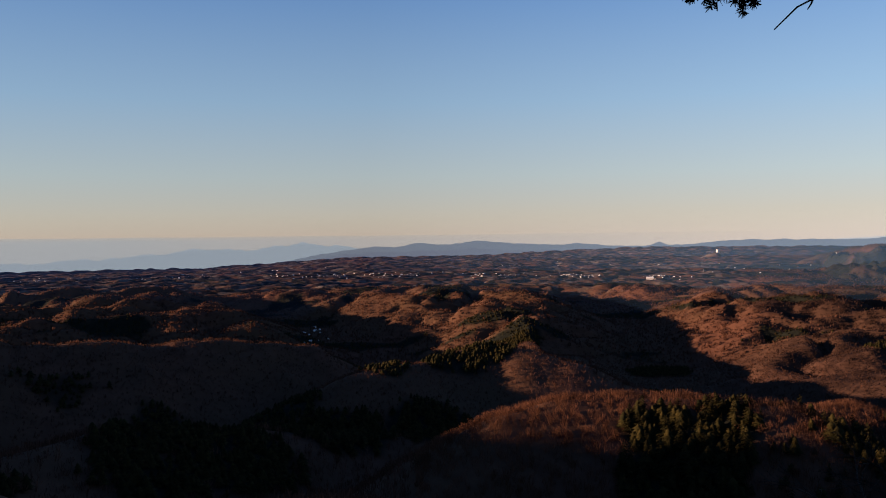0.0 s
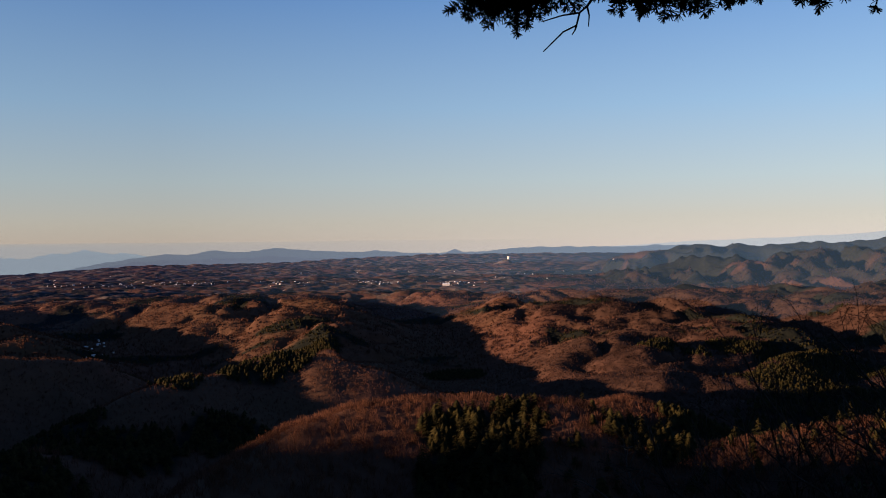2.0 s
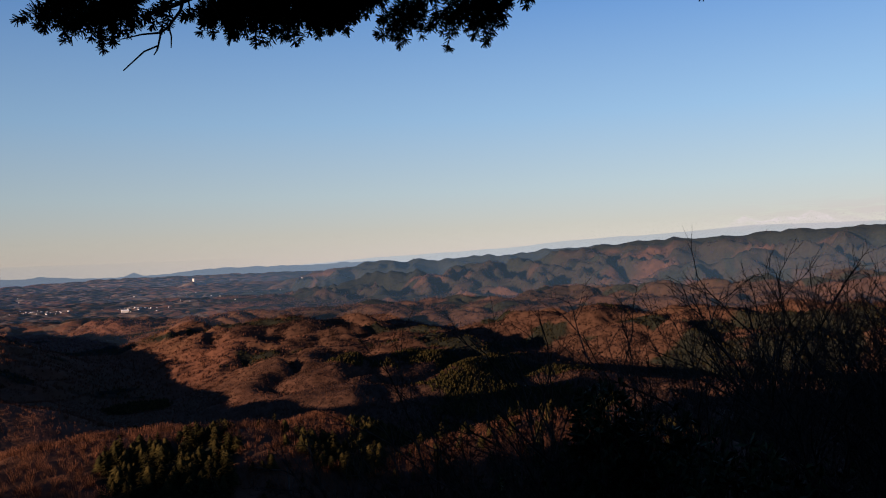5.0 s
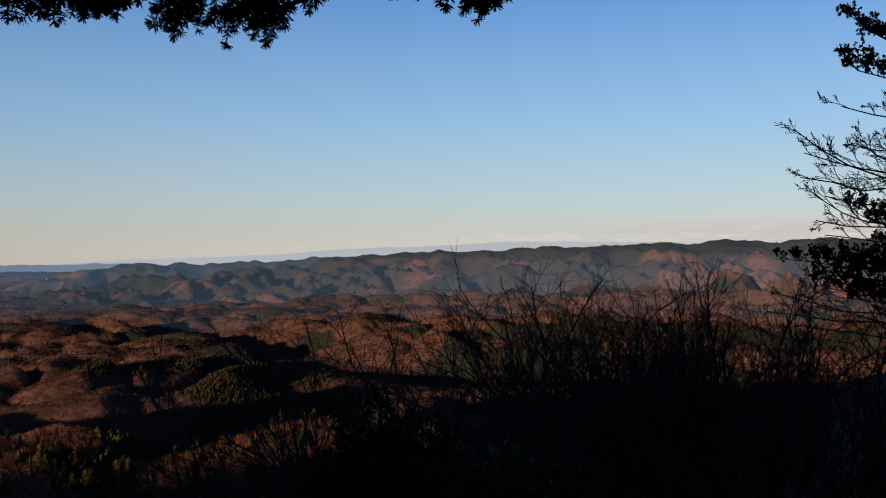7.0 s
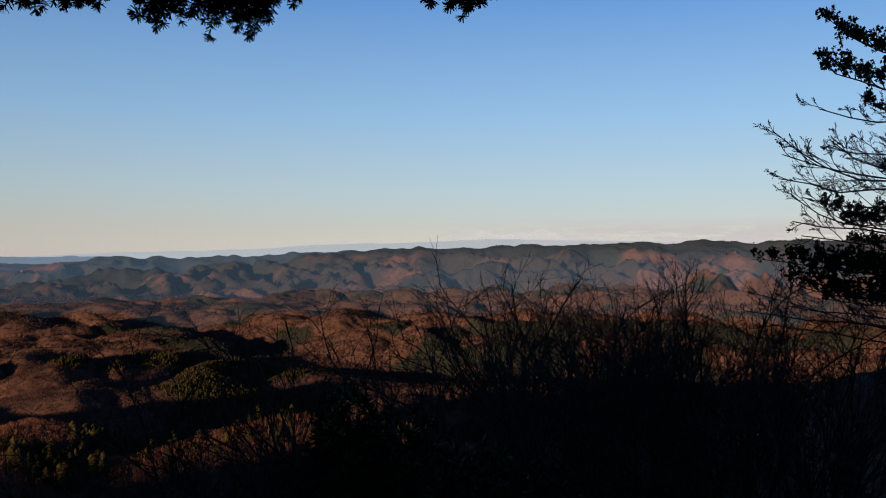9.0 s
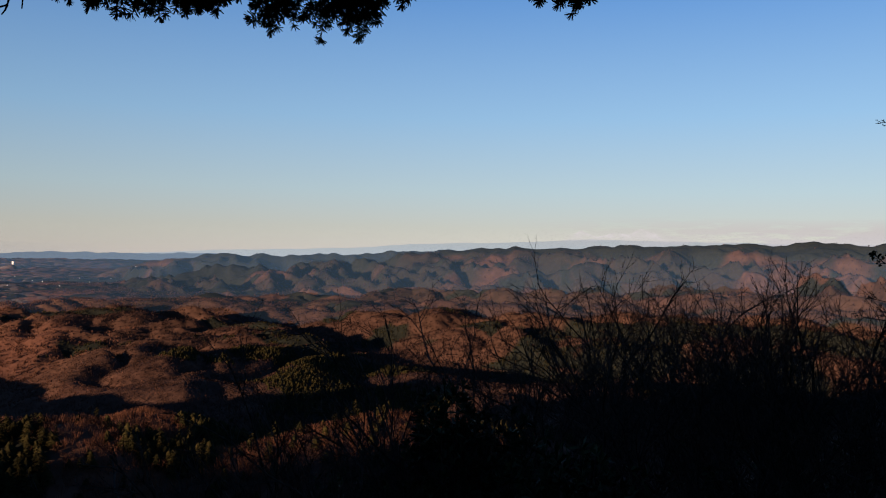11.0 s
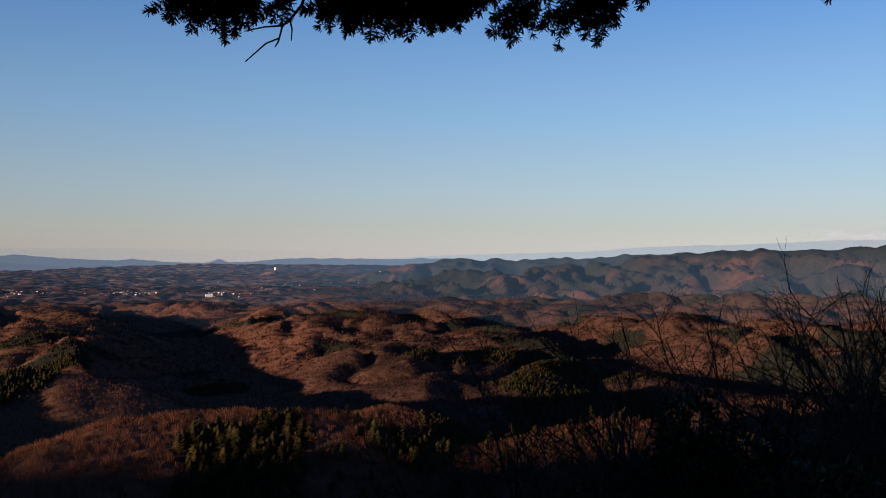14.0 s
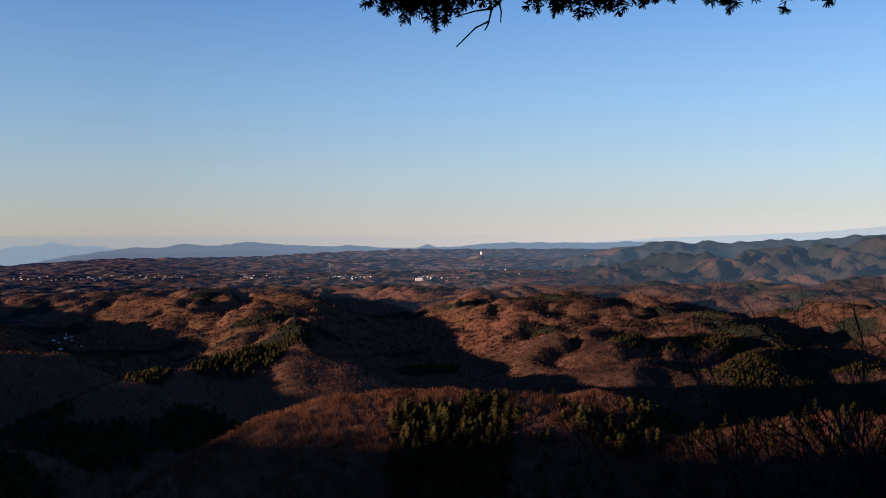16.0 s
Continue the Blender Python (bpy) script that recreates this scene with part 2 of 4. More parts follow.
ridge([(24, 756, -11.0), (26.3, 776, -10.5), (29, 756, -11.3)], 0.5, 20, 90, 70)
# the second hill
ridge([(-8, 905, -10.4), (-5.1, 930, -9.0), (-3.2, 955, -8.6), (-0.3, 985, -8.4), (2.2, 1010, -7.45), (4.4, 1010, -7.5), (5.8, 1000, -7.6), (7.7, 985, -8.3), (9.6, 960, -9.8)], 0.5, 22, 150, 90)
# the dark hill to the left
ridge([(-45, 1040, -5.0), (-28, 1060, -5.5), (-24, 1060, -6.2), (-18, 1090, -6.35), (-14, 1110, -6.7), (-9, 1150, -7.1), (-3.3, 1180, -9.2)], 0.6, 16, 130, 140)
# the ridges beyond the valley, one behind the other
ridge([(33.8, 2080, -5.2), (31.8, 1850, -5.95), (28.1, 1650, -6.7), (25.5, 1530, -7.5), (23.7, 1440, -8.4)], 0.42, 30, 190, 110)
ridge([(33, 2300, -5.0), (28.4, 2000, -5.8), (24.6, 1760, -6.4), (20.5, 1600, -7.1), (16.3, 1450, -8.3)], 0.45, 26, 170, 120)
ridge([(30, 2520, -4.55), (26, 2330, -4.75), (21, 2220, -5.05), (17, 2020, -5.7)], 0.45, 24, 170, 130)
ridge([(20.8, 3350, -3.3), (17.7, 3050, -3.65), (15.8, 2700, -4.55), (14.2, 2380, -5.8)], 0.42, 26, 180, 140)
ridge([(24, 3000, -3.9), (20.5, 2720, -4.1), (17.5, 2500, -4.5)], 0.42, 26, 180, 140)
ridge([(2.8, 2650, -3.85), (4.4, 2150, -4.7), (7, 1650, -6.05), (9.2, 1500, -6.5), (11.7, 1330, -7.75), (13.4, 1220, -9.0)], 0.45, 22, 170, 130)
ridge([(-2, 2800, -3.55), (-3.7, 2200, -4.6), (-6, 1750, -5.9), (-7.8, 1500, -7.1)], 0.45, 22, 170, 130)
ridge([(12.3, 3700, -2.95), (9.7, 3500, -3.1), (7, 2620, -4.2)], 0.42, 24, 180, 140)
ridge([(-28, 2030, -5.0), (-22, 2713, -4.0), (-18, 3450, -2.95), (-27, 3494, -2.8)], 0.45, 20, 150, 140)
ridge([(-13, 1959, -6.0), (-15, 2713, -4.4), (-12, 3404, -3.05)], 0.45, 20, 150, 140)
# hills before the mountains to the right
ridge([(26.5, 3900, -3.5), (30.3, 4150, -2.85), (33, 4250, -3.0), (35.3, 4300, -2.6), (39.6, 4100, -3.2)], 0.4, 24, 230, 180)
ridge([(39.6, 3900, -3.1), (42.6, 4250, -2.1), (45.7, 4100, -2.6), (50, 3900, -2.2), (56, 3700, -2.4), (63, 3500, -2.2), (72, 3400, -2.2)], 0.4, 24, 230, 180)
ridge([(36, 3050, -4.3), (41, 2900, -4.1), (46, 2750, -4.2), (52, 2600, -4.3), (60, 2500, -4.4), (70, 2400, -4.4)], 0.4, 24, 200, 150)
ridge([(25.0, 5000, -2.6), (26.6, 5100, -1.85), (28.3, 5000, -2.6)], 0.5, 20)
# the rise under the water tower
ridge([(17.4, 8100, -1.35), (18.2, 8120, -1.10), (19.0, 8100, -1.35)], 0.4, 20)
# the skyline of the long mountain ridge to the right: bearing, elevation; and the true range of its crest
CREST = ([22, 24.3, 26.2, 28.4, 30.3, 31.8, 33.7, 37.2, 41.4, 44.3, 47.2, 49.8, 54.6, 57.8, 61.5, 64.7, 67, 69.9, 72.7, 78, 95], [-1.9, -1.1, -0.6, -0.4, -0.05, -0.17, -0.2, -0.06, 0.26, 0.25, 0.47, 0.64, 0.69, 0.84, 1.0, 1.03, 1.15, 1.24, 1.15, 1.35, 1.6])
CREST_RANGE = ([22, 30, 42, 58, 95], [6950, 6600, 6250, 5750, 5200])
# valley floors: bearing, true range
VALLEYS = [[(8.5, 3700), (10.8, 3250), (13.2, 2500), (14.2, 1900), (15, 1540), (18.5, 1420), (24, 1300), (30, 1220), (38, 1250)], [(-13, 3300), (-9.5, 2750), (-7.5, 2400), (-4, 2000), (-2, 1600)], [(18, 4300), (23, 3850), (28, 3250), (33.5, 3050), (38, 2600), (44, 2100), (52, 1700), (62, 1700), (75, 1800)]]


def away_from(x, y, line):
    """The distance from a line of (bearing, true range)."""
    out = np.full(x.shape, 1e9)
    pts = [place(b, t, 0)[:2] for b, t in line]
    for p, q in zip(pts[:-1], pts[1:]):
        d = q - p
        s = np.clip(((x - p[0]) * d[0] + (y - p[1]) * d[1]) / (d @ d), 0, 1)
        out = np.minimum(out, np.hypot(x - p[0] - s * d[0], y - p[1] - s * d[1]))
    return out


def raise_ridges(x, y, z):
    """The ground z lifted to every ridge that stands above it."""
    # points sorted into squares of 200 m, so that each ridge looks only at those around it
    cell = 200.0
    ix, iy = np.floor(x / cell).astype(np.int64) + 100, np.floor(y / cell).astype(np.int64) + 100
    key = iy * 400 + ix
    order = np.argsort(key, kind="stable")
    sorted_key, sx, sy, sz = key[order], x[order], y[order], z[order]
    for crest, steep, round_top in RIDGES:
        for p, q in zip(crest[:-1], crest[1:]):
            d = q - p
            low = floor_level(min(math.hypot(p[0], p[1]), math.hypot(q[0], q[1]))) - 25
            reach = (max(p[2], q[2]) - low) / steep + round_top
            x0, x1 = int((min(p[0], q[0]) - reach) // cell) + 100, int((max(p[0], q[0]) + reach) // cell) + 100
            y0, y1 = int((min(p[1], q[1]) - reach) // cell) + 100, int((max(p[1], q[1]) + reach) // cell) + 100
            for row in range(y0, y1 + 1):
                i0, i1 = np.searchsorted(sorted_key, (row * 400 + x0, row * 400 + x1 + 1))
                if i0 == i1:
                    continue
                nx, ny = sx[i0:i1] - p[0], sy[i0:i1] - p[1]
                s = np.clip((nx * d[0] + ny * d[1]) / (d[0] ** 2 + d[1] ** 2), 0, 1)
                off = np.sqrt((nx - s * d[0]) ** 2 + (ny - s * d[1]) ** 2 + round_top**2) - round_top
                zz = p[2] + s * d[2] - steep * off
                was = sz[i0:i1]
                # where two slopes meet, the foot is filled a little
                gap = np.clip(1 - np.abs(zz - was) / 8.0, 0, 1) * np.clip(np.hypot(sx[i0:i1], sy[i0:i1]) / 400, 0, 1)
                sz[i0:i1] = np.maximum(was, zz) + gap * gap * 1.6
    z = z.copy()
    z[order] = sz
    return z


def height(b, r):
    """The height of the ground at bearings b (degrees) and ranges r."""
    a = np.radians(b)
    tr = true_range(r)
    x, y = np.sin(a) * tr, np.cos(a) * tr
    bend = np.clip((tr - 150) / 400, 0, 1) * np.interp(tr, [500, 1500, 3000], [22, 55, 80])
    wx = x + bend * (fractal(x, y, 170, 41, 3) - 0.5)
    wy = y + bend * (fractal(x, y, 170, 47, 3) - 0.5)
    front = np.abs(b) < 120
    floor = floor_level(tr) - np.clip((13 - b) / 12, 0, 1) * np.interp(tr, [6500, 11000], [0, 95]) - np.clip((-6 - b) / 10, 0, 1) * np.interp(tr, [5000, 11000], [0, 110]) * (np.abs(b) < 90)
    # accordant hills from one to four kilometres away, then the low hills of the plain
    broad, fine = hills(wx, wy, 270.0, 3), hills(wx, wy, 150.0, 23, 70.0, 1.8)
    plain_share = np.interp(tr, [3300, 4300], [0, 1]) * np.interp(b, [22, 30], [1, 0.35])
    tall = np.interp(tr, [100, 600, 1000, 1500, 2000, 2600, 3300, 4300, 7500, 11000], [4, 10, 16, 40, 56, 66, 66, 24, 26, 34])
    open_ = np.full(tr.shape, 1e9)
    for line in VALLEYS:
        open_ = np.minimum(open_, away_from(wx, wy, line))
    room = np.clip((open_ - 40) / 240, 0.12, 1)
    z = floor - 26 * np.clip(1 - open_ / 260, 0, 1) + tall * room * (broad + (fine - broad) * plain_share)
    # the mountains to the right: one long crest, and spurs that run down from it towards the valley
    crest_at = np.interp(b, *CREST_RANGE)
    knobs = 0.26 * swell(b * 0.55, tr * 0.0 + 0.5, 81) + 0.14 * swell(b * 1.4, tr * 0.0 + 0.5, 83)
    crest = np.tan(np.radians(np.interp(b, *CREST) + knobs)) * crest_at
    before = np.clip((crest_at - tr) / 2300, 0, 1)
    beyond = np.clip((tr - crest_at) / 900, 0, 1)
    drop = np.interp(before, [0, 0.12, 0.45, 1.0], [0, 0.05, 0.38, 1.0])
    spur = 0.3 * rounded(wx, wy, 330.0, 67, 25.0, 2.6) + 0.7 * sharp(wx, wy, 270.0, 69, 30.0, 2.4)
    side = sharp(wx, wy, 120.0, 73, 75.0, 1.5)
    deep = np.interp(before, [0, 0.04, 0.25, 0.8, 1], [26, 70, 215, 170, 30])
    mount = crest + (floor - crest) * drop - deep * (1 - spur * (0.72 + 0.28 * side)) - 120 * beyond
    mount = np.where(front & (b > 22), mount, -999.0)
    z = np.maximum(z, mount)
    base = z
    z = raise_ridges(wx, wy, z)
    # the valleys cut through the feet of the ridges
    z = np.where(tr > 1150, np.minimum(z, floor - 24 + 0.38 * np.maximum(open_ - 70, 0)), z)
    # gullies and lesser lobes in the flanks of the ridges
    lifted = np.clip((z - base) / 25, 0, 1) * np.interp(tr, [600, 900, 1500], [0, 0.5, 1.0])
    z = z - lifted * (np.interp(tr, [900, 1500, 2400], [10, 27, 32]) * (1 - rounded(wx, wy, 165.0, 31, 8.0, 1.5)) + 7 * (1 - rounded(wx, wy, 75.0, 37, 60.0, 1.3)) - 8)
    z = z + np.clip((r - 3) / 300, 0, 1) * 1.6 * (fractal(x, y, 30, 31, 3) - 0.5)
    return z * r / tr


GRID = {}


def on_ground(b, r):
    """The height of the ground sheet at bearings and ranges, once it is laid."""
    bs, rs, z = GRID["b"], GRID["r"], GRID["z"]
    b, r = np.asarray(b, float), np.clip(np.asarray(r, float), rs[0], rs[-1] - 0.01)
    i = np.clip(np.searchsorted(rs, r) - 1, 0, len(rs) - 2)
    j = np.clip(np.searchsorted(bs, b) - 1, 0, len(bs) - 2)
    f, g = (r - rs[i]) / (rs[i + 1] - rs[i]), np.clip((b - bs[j]) / (bs[j + 1] - bs[j]), 0, 1)
    return (z[i, j] * (1 - g) + z[i, j + 1] * g) * (1 - f) + (z[i + 1, j] * (1 - g) + z[i + 1, j + 1] * g) * f


def height_at(x, y):
    x, y = np.atleast_1d(np.asarray(x, float)), np.atleast_1d(np.asarray(y, float))
    return on_ground(np.degrees(np.arctan2(x, y)), np.hypot(x, y))


def true_place(b, r):
    return math.sin(radians(b)) * r, math.cos(radians(b)) * r


def cedar_share(x, y, tr_scale=1.0):
    """Where cedars grow: 0 to 1."""
    n = fractal(x, y, 210, 71, 3)
    share = np.clip((n - 0.635) * 22, 0, 1)
    for b, r, w in CEDAR_AND_SHADE_STANDS:
        c = true_place(b, r)
        d = np.hypot(x - c[0], y - c[1]) / w
        share = np.maximum(share, np.clip((1.15 - d + 0.5 * (fractal(x, y, w * 0.6, 5, 2) - 0.5)) * 6, 0, 1))
    for b, r, w in LEAFLESS:
        c = true_place(b, r)
        share = share * np.clip((np.hypot(x - c[0], y - c[1]) / w - 0.85) * 5, 0, 1)
    return share


def dimmed_share(b, x, y):
    """Where the woods' colour is darkened to dim their sunlight: mostly towards the mountains on the right."""
    return np.clip((b - 18) / 9 + 2.0 * (fractal(x, y, 500, 97, 2) - 0.5), 0, 0.9)


# Cedar plantations and leafless woods: bearing, range, radius. Some cedars only stand in for shade on valley floors and
# crests.
CEDAR_AND_SHADE_STANDS = [(14.5, 508, 24), (17.5, 512, 24), (16, 482, 20), (13.2, 548, 17), (15.5, 536, 26), (18.3, 548, 22), (26.5, 552, 17), (29, 540, 16), (-4, 950, 26), (0.3, 985, 26), (3.2, 1002, 26), (36.5, 2000, 130), (39.5, 1750, 140), (31, 1020, 85), (36, 950, 75), (26, 1060, 70), (3.5, 2150, 90), (6.3, 1900, 70), (-8, 800, 55), (-1, 840, 42), (22.5, 6300, 350), (21, 5400, 230), (33, 1500, 70), (14.5, 1750, 60), (4, 1800, 80), (29, 5800, 380), (33, 6500, 550), (41, 6400, 480), (49, 6400, 560), (54, 6100, 420), (36, 1480, 110), (39.5, 1430, 110), (42.5, 1380, 90), (59, 5850, 430), (64, 5700, 400), (69, 5600, 420), (74, 5500, 400), (56.5, 2480, 150), (60, 2300, 130), (64, 2420, 170), (69, 2350, 150), (74, 2380, 170), (58, 1950, 130), (66, 1900, 130)]
LEAFLESS = [(7, 560, 52), (22.5, 550, 20), (28, 1450, 170), (20, 1500, 120)]


def ground_sheet():
    bearings = np.concatenate([np.arange(-180, -36, 3.0), np.arange(-36, -30, 0.5), np.arange(-30, 83, 0.16), np.arange(83, 92, 0.5), np.arange(92, 180, 3.0)])
    ranges = np.concatenate([np.geomspace(0.6, 100, 55), np.linspace(103, 1000, 130), np.linspace(1005, 1800, 190), np.linspace(1805, 2700, 210), np.linspace(2707, 3350, 80), np.linspace(3360, 4680, 120)])
    nb, nr = len(bearings), len(ranges)
    bb, rr = np.meshgrid(bearings, ranges)
    z = height(bb.ravel(), rr.ravel()).reshape(bb.shape)
    GRID.update(b=bearings, r=ranges, z=z)
    a = np.radians(bb)
    verts = np.stack([np.sin(a) * rr, np.cos(a) * rr, z], -1).reshape(-1, 3)
    centre = z[0].mean()
    verts = np.vstack([verts, [[0, 0, centre]]])
    i, j = np.meshgrid(np.arange(nr - 1), np.arange(nb), indexing="ij")
    j2 = (j + 1) % nb
    quads = np.stack([i * nb + j, (i + 1) * nb + j, (i + 1) * nb + j2, i * nb + j2], -1).reshape(-1, 4)
    c = len(verts) - 1
    fan = [(c, k, (k + 1) % nb) for k in range(nb)]
    me = bpy.data.meshes.new("ground")
    nv, nq = len(verts), len(quads)
    me.vertices.add(nv)
    me.vertices.foreach_set("co", verts.ravel())
    me.loops.add(nq * 4 + len(fan) * 3)
    me.loops.foreach_set("vertex_index", np.concatenate([quads[:, ::-1].ravel(), np.array(fan)[:, ::-1].ravel()]).astype(np.int32))
    me.polygons.add(nq + len(fan))
    me.polygons.foreach_set("loop_start", np.concatenate([np.arange(nq) * 4, nq * 4 + np.arange(len(fan)) * 3]).astype(np.int32))
    me.update(calc_edges=True)
    me.polygons.foreach_set("use_smooth", np.ones(nq + len(fan), bool))
    tr = true_range(rr)
    tx, ty = np.sin(a) * tr, np.cos(a) * tr
    cedar = cedar_share(tx, ty)
    upland = np.clip((tr - 2600) / 2200, 0, 1) * np.clip((bb - 20) / 5, 0, 1)
    cedar = np.maximum(cedar, upland * np.clip((fractal(tx, ty, 420, 83, 3) - 0.47 + 0.13 * upland) * 4.5, 0, 0.85))
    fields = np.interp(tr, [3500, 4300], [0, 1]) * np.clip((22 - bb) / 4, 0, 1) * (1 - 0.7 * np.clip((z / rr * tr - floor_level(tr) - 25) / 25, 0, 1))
    far = np.interp(tr, [3600, 6000, 7800, 8800], [0, 0.42, 0.6, 0.9]) * np.interp(bb, [22, 30], [1, 0.9])
    col = np.stack([cedar, fields, far, 1 - dimmed_share(bb, tx, ty)], -1).reshape(-1, 4)
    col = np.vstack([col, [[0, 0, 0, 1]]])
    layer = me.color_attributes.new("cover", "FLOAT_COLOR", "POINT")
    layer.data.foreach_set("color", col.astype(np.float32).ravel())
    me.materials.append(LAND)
    return tagged(new("ground", me), "wooded brown winter hills and plain with cedar patches", "land", kind="structure")


ground = ground_sheet()


# ---- helpers for things ----
def mesh_from(name, verts, faces, mat, smooth=False):
    me = bpy.data.meshes.new(name)
    me.from_pydata([tuple(v) for v in verts], [], [tuple(f) for f in faces])
    me.update()
    if smooth:
        me.polygons.foreach_set("use_smooth", np.ones(len(me.polygons), bool))
    me.materials.append(mat)
    return me


def mesh_tris(name, verts, tris, mat):
    """A mesh of triangles from arrays."""
    me = bpy.data.meshes.new(name)
    me.vertices.add(len(verts))
    me.vertices.foreach_set("co", np.asarray(verts, np.float32).ravel())
    me.loops.add(len(tris) * 3)
    me.loops.foreach_set("vertex_index", np.asarray(tris, np.int32).ravel())
    me.polygons.add(len(tris))
    me.polygons.foreach_set("loop_start", np.arange(len(tris), dtype=np.int32) * 3)
    me.update(calc_edges=True)
    me.materials.append(mat)
    return me


def empty(name, at=(0, 0, 0)):
    ob = new(name)
    ob.location = at
    return ob


def part(name, me, parent, label=""):
    """One mesh object under a thing or a part; the mesh is given in the thing's own axes."""
    ob = new(name, me)
    ob.parent = parent
    return tagged(ob, label)


def spread(rng, pattern_v, pattern_t, at, size, lean=0.06):
    """Many small trees of one pattern, each turned, scaled and leaning in its own way."""
    n = len(at)
    turn = rng.uniform(0, 2 * np.pi, n)
    c, s = np.cos(turn)[:, None], np.sin(turn)[:, None]
    wide = rng.uniform(0.8, 1.25, n)[:, None] * size[:, None]
    x, y, z = pattern_v[:, 0], pattern_v[:, 1], pattern_v[:, 2]
    vx, vy, vz = (x * c - y * s) * wide, (x * s + y * c) * wide, z * size[:, None]
    vx = vx + vz * rng.normal(0, lean, n)[:, None]
    vy = vy + vz * rng.normal(0, lean, n)[:, None]
    v = np.stack([vx + at[:, :1], vy + at[:, 1:2], vz + at[:, 2:]], -1).reshape(-1, 3)
    t = (pattern_t[None] + (np.arange(n) * len(pattern_v))[:, None, None]).reshape(-1, 3)
    return v, t


# ---- woods on the hills ----
def bare_crown(rng, blades, wide):
    """A leafless broad-leaved tree, 1 high: a trunk and a fan of fine limbs."""
    v, t = [], []
    for k in range(blades):
        a = k * 2.39996 + rng.uniform(-0.3, 0.3)
        out = 0.44 * math.sqrt((k + 0.5) / blades)
        top = 0.98 - 0.9 * out**1.7 + rng.uniform(-0.12, 0.05)
        low = rng.uniform(0.1, 0.6) * top
        dx, dy = math.cos(a), math.sin(a)
        w = wide * rng.uniform(0.7, 1.4)
        turn = rng.uniform(0, 3.14)
        wx, wy = math.cos(turn) * w, math.sin(turn) * w
        b0 = out * (0.2 + 0.55 * low)
        n = len(v)
        v += [(dx * b0 - wx * 0.5, dy * b0 - wy * 0.5, low), (dx * b0 + wx * 0.5, dy * b0 + wy * 0.5, low), (dx * out + wx * 0.4, dy * out + wy * 0.4, top), (dx * out - wx * 0.4, dy * out - wy * 0.4, top * 0.97)]
        t += [(n, n + 1, n + 2), (n, n + 2, n + 3)]
    n = len(v)
    v += [(-0.02, 0, -0.05), (0.02, 0, -0.05), (0.0, 0.0, 0.6)]
    t += [(n, n + 1, n + 2)]
    return np.array(v), np.array(t)


def cedar_pattern(rng, tiers, points):
    """A conifer, 1 high: ragged, drooping tiers round a thin top."""
    v, t = [], []
    for k in range(tiers):
        f = k / tiers
        low = 0.10 + 0.80 * f
        high = min(1.0, low + 0.9 / tiers + 0.14)
        reach = 0.50 * (1 - f) ** 0.6 * rng.uniform(0.7, 1.2) + 0.03
        n = len(v)
        v.append((0, 0, high))
        for j in range(points * 2):
            a = math.pi * j / points + k * 0.7
            r = reach * (rng.uniform(0.85, 1.2) if j % 2 == 0 else rng.uniform(0.4, 0.6))
            v.append((math.cos(a) * r, math.sin(a) * r, low + (0.0 if j % 2 == 0 else 0.045) + rng.uniform(-0.02, 0.02)))
        for j in range(points * 2):
            t.append((n, n + 1 + j, n + 1 + (j + 1) % (points * 2)))
    return np.array(v), np.array(t)


def sites(rng, b0, b1, r0, r1, one_per):
    """Evenly random spots in a sector, as bearings and ranges."""
    area = radians(b1 - b0) * (r1**2 - r0**2) / 2
    n = int(area / one_per)
    return rng.uniform(b0, b1, n), np.sqrt(rng.uniform(r0**2, r1**2, n))


def stand(b, r):
    a = np.radians(b)
    return np.stack([np.sin(a) * r, np.cos(a) * r, on_ground(b, r)], -1)


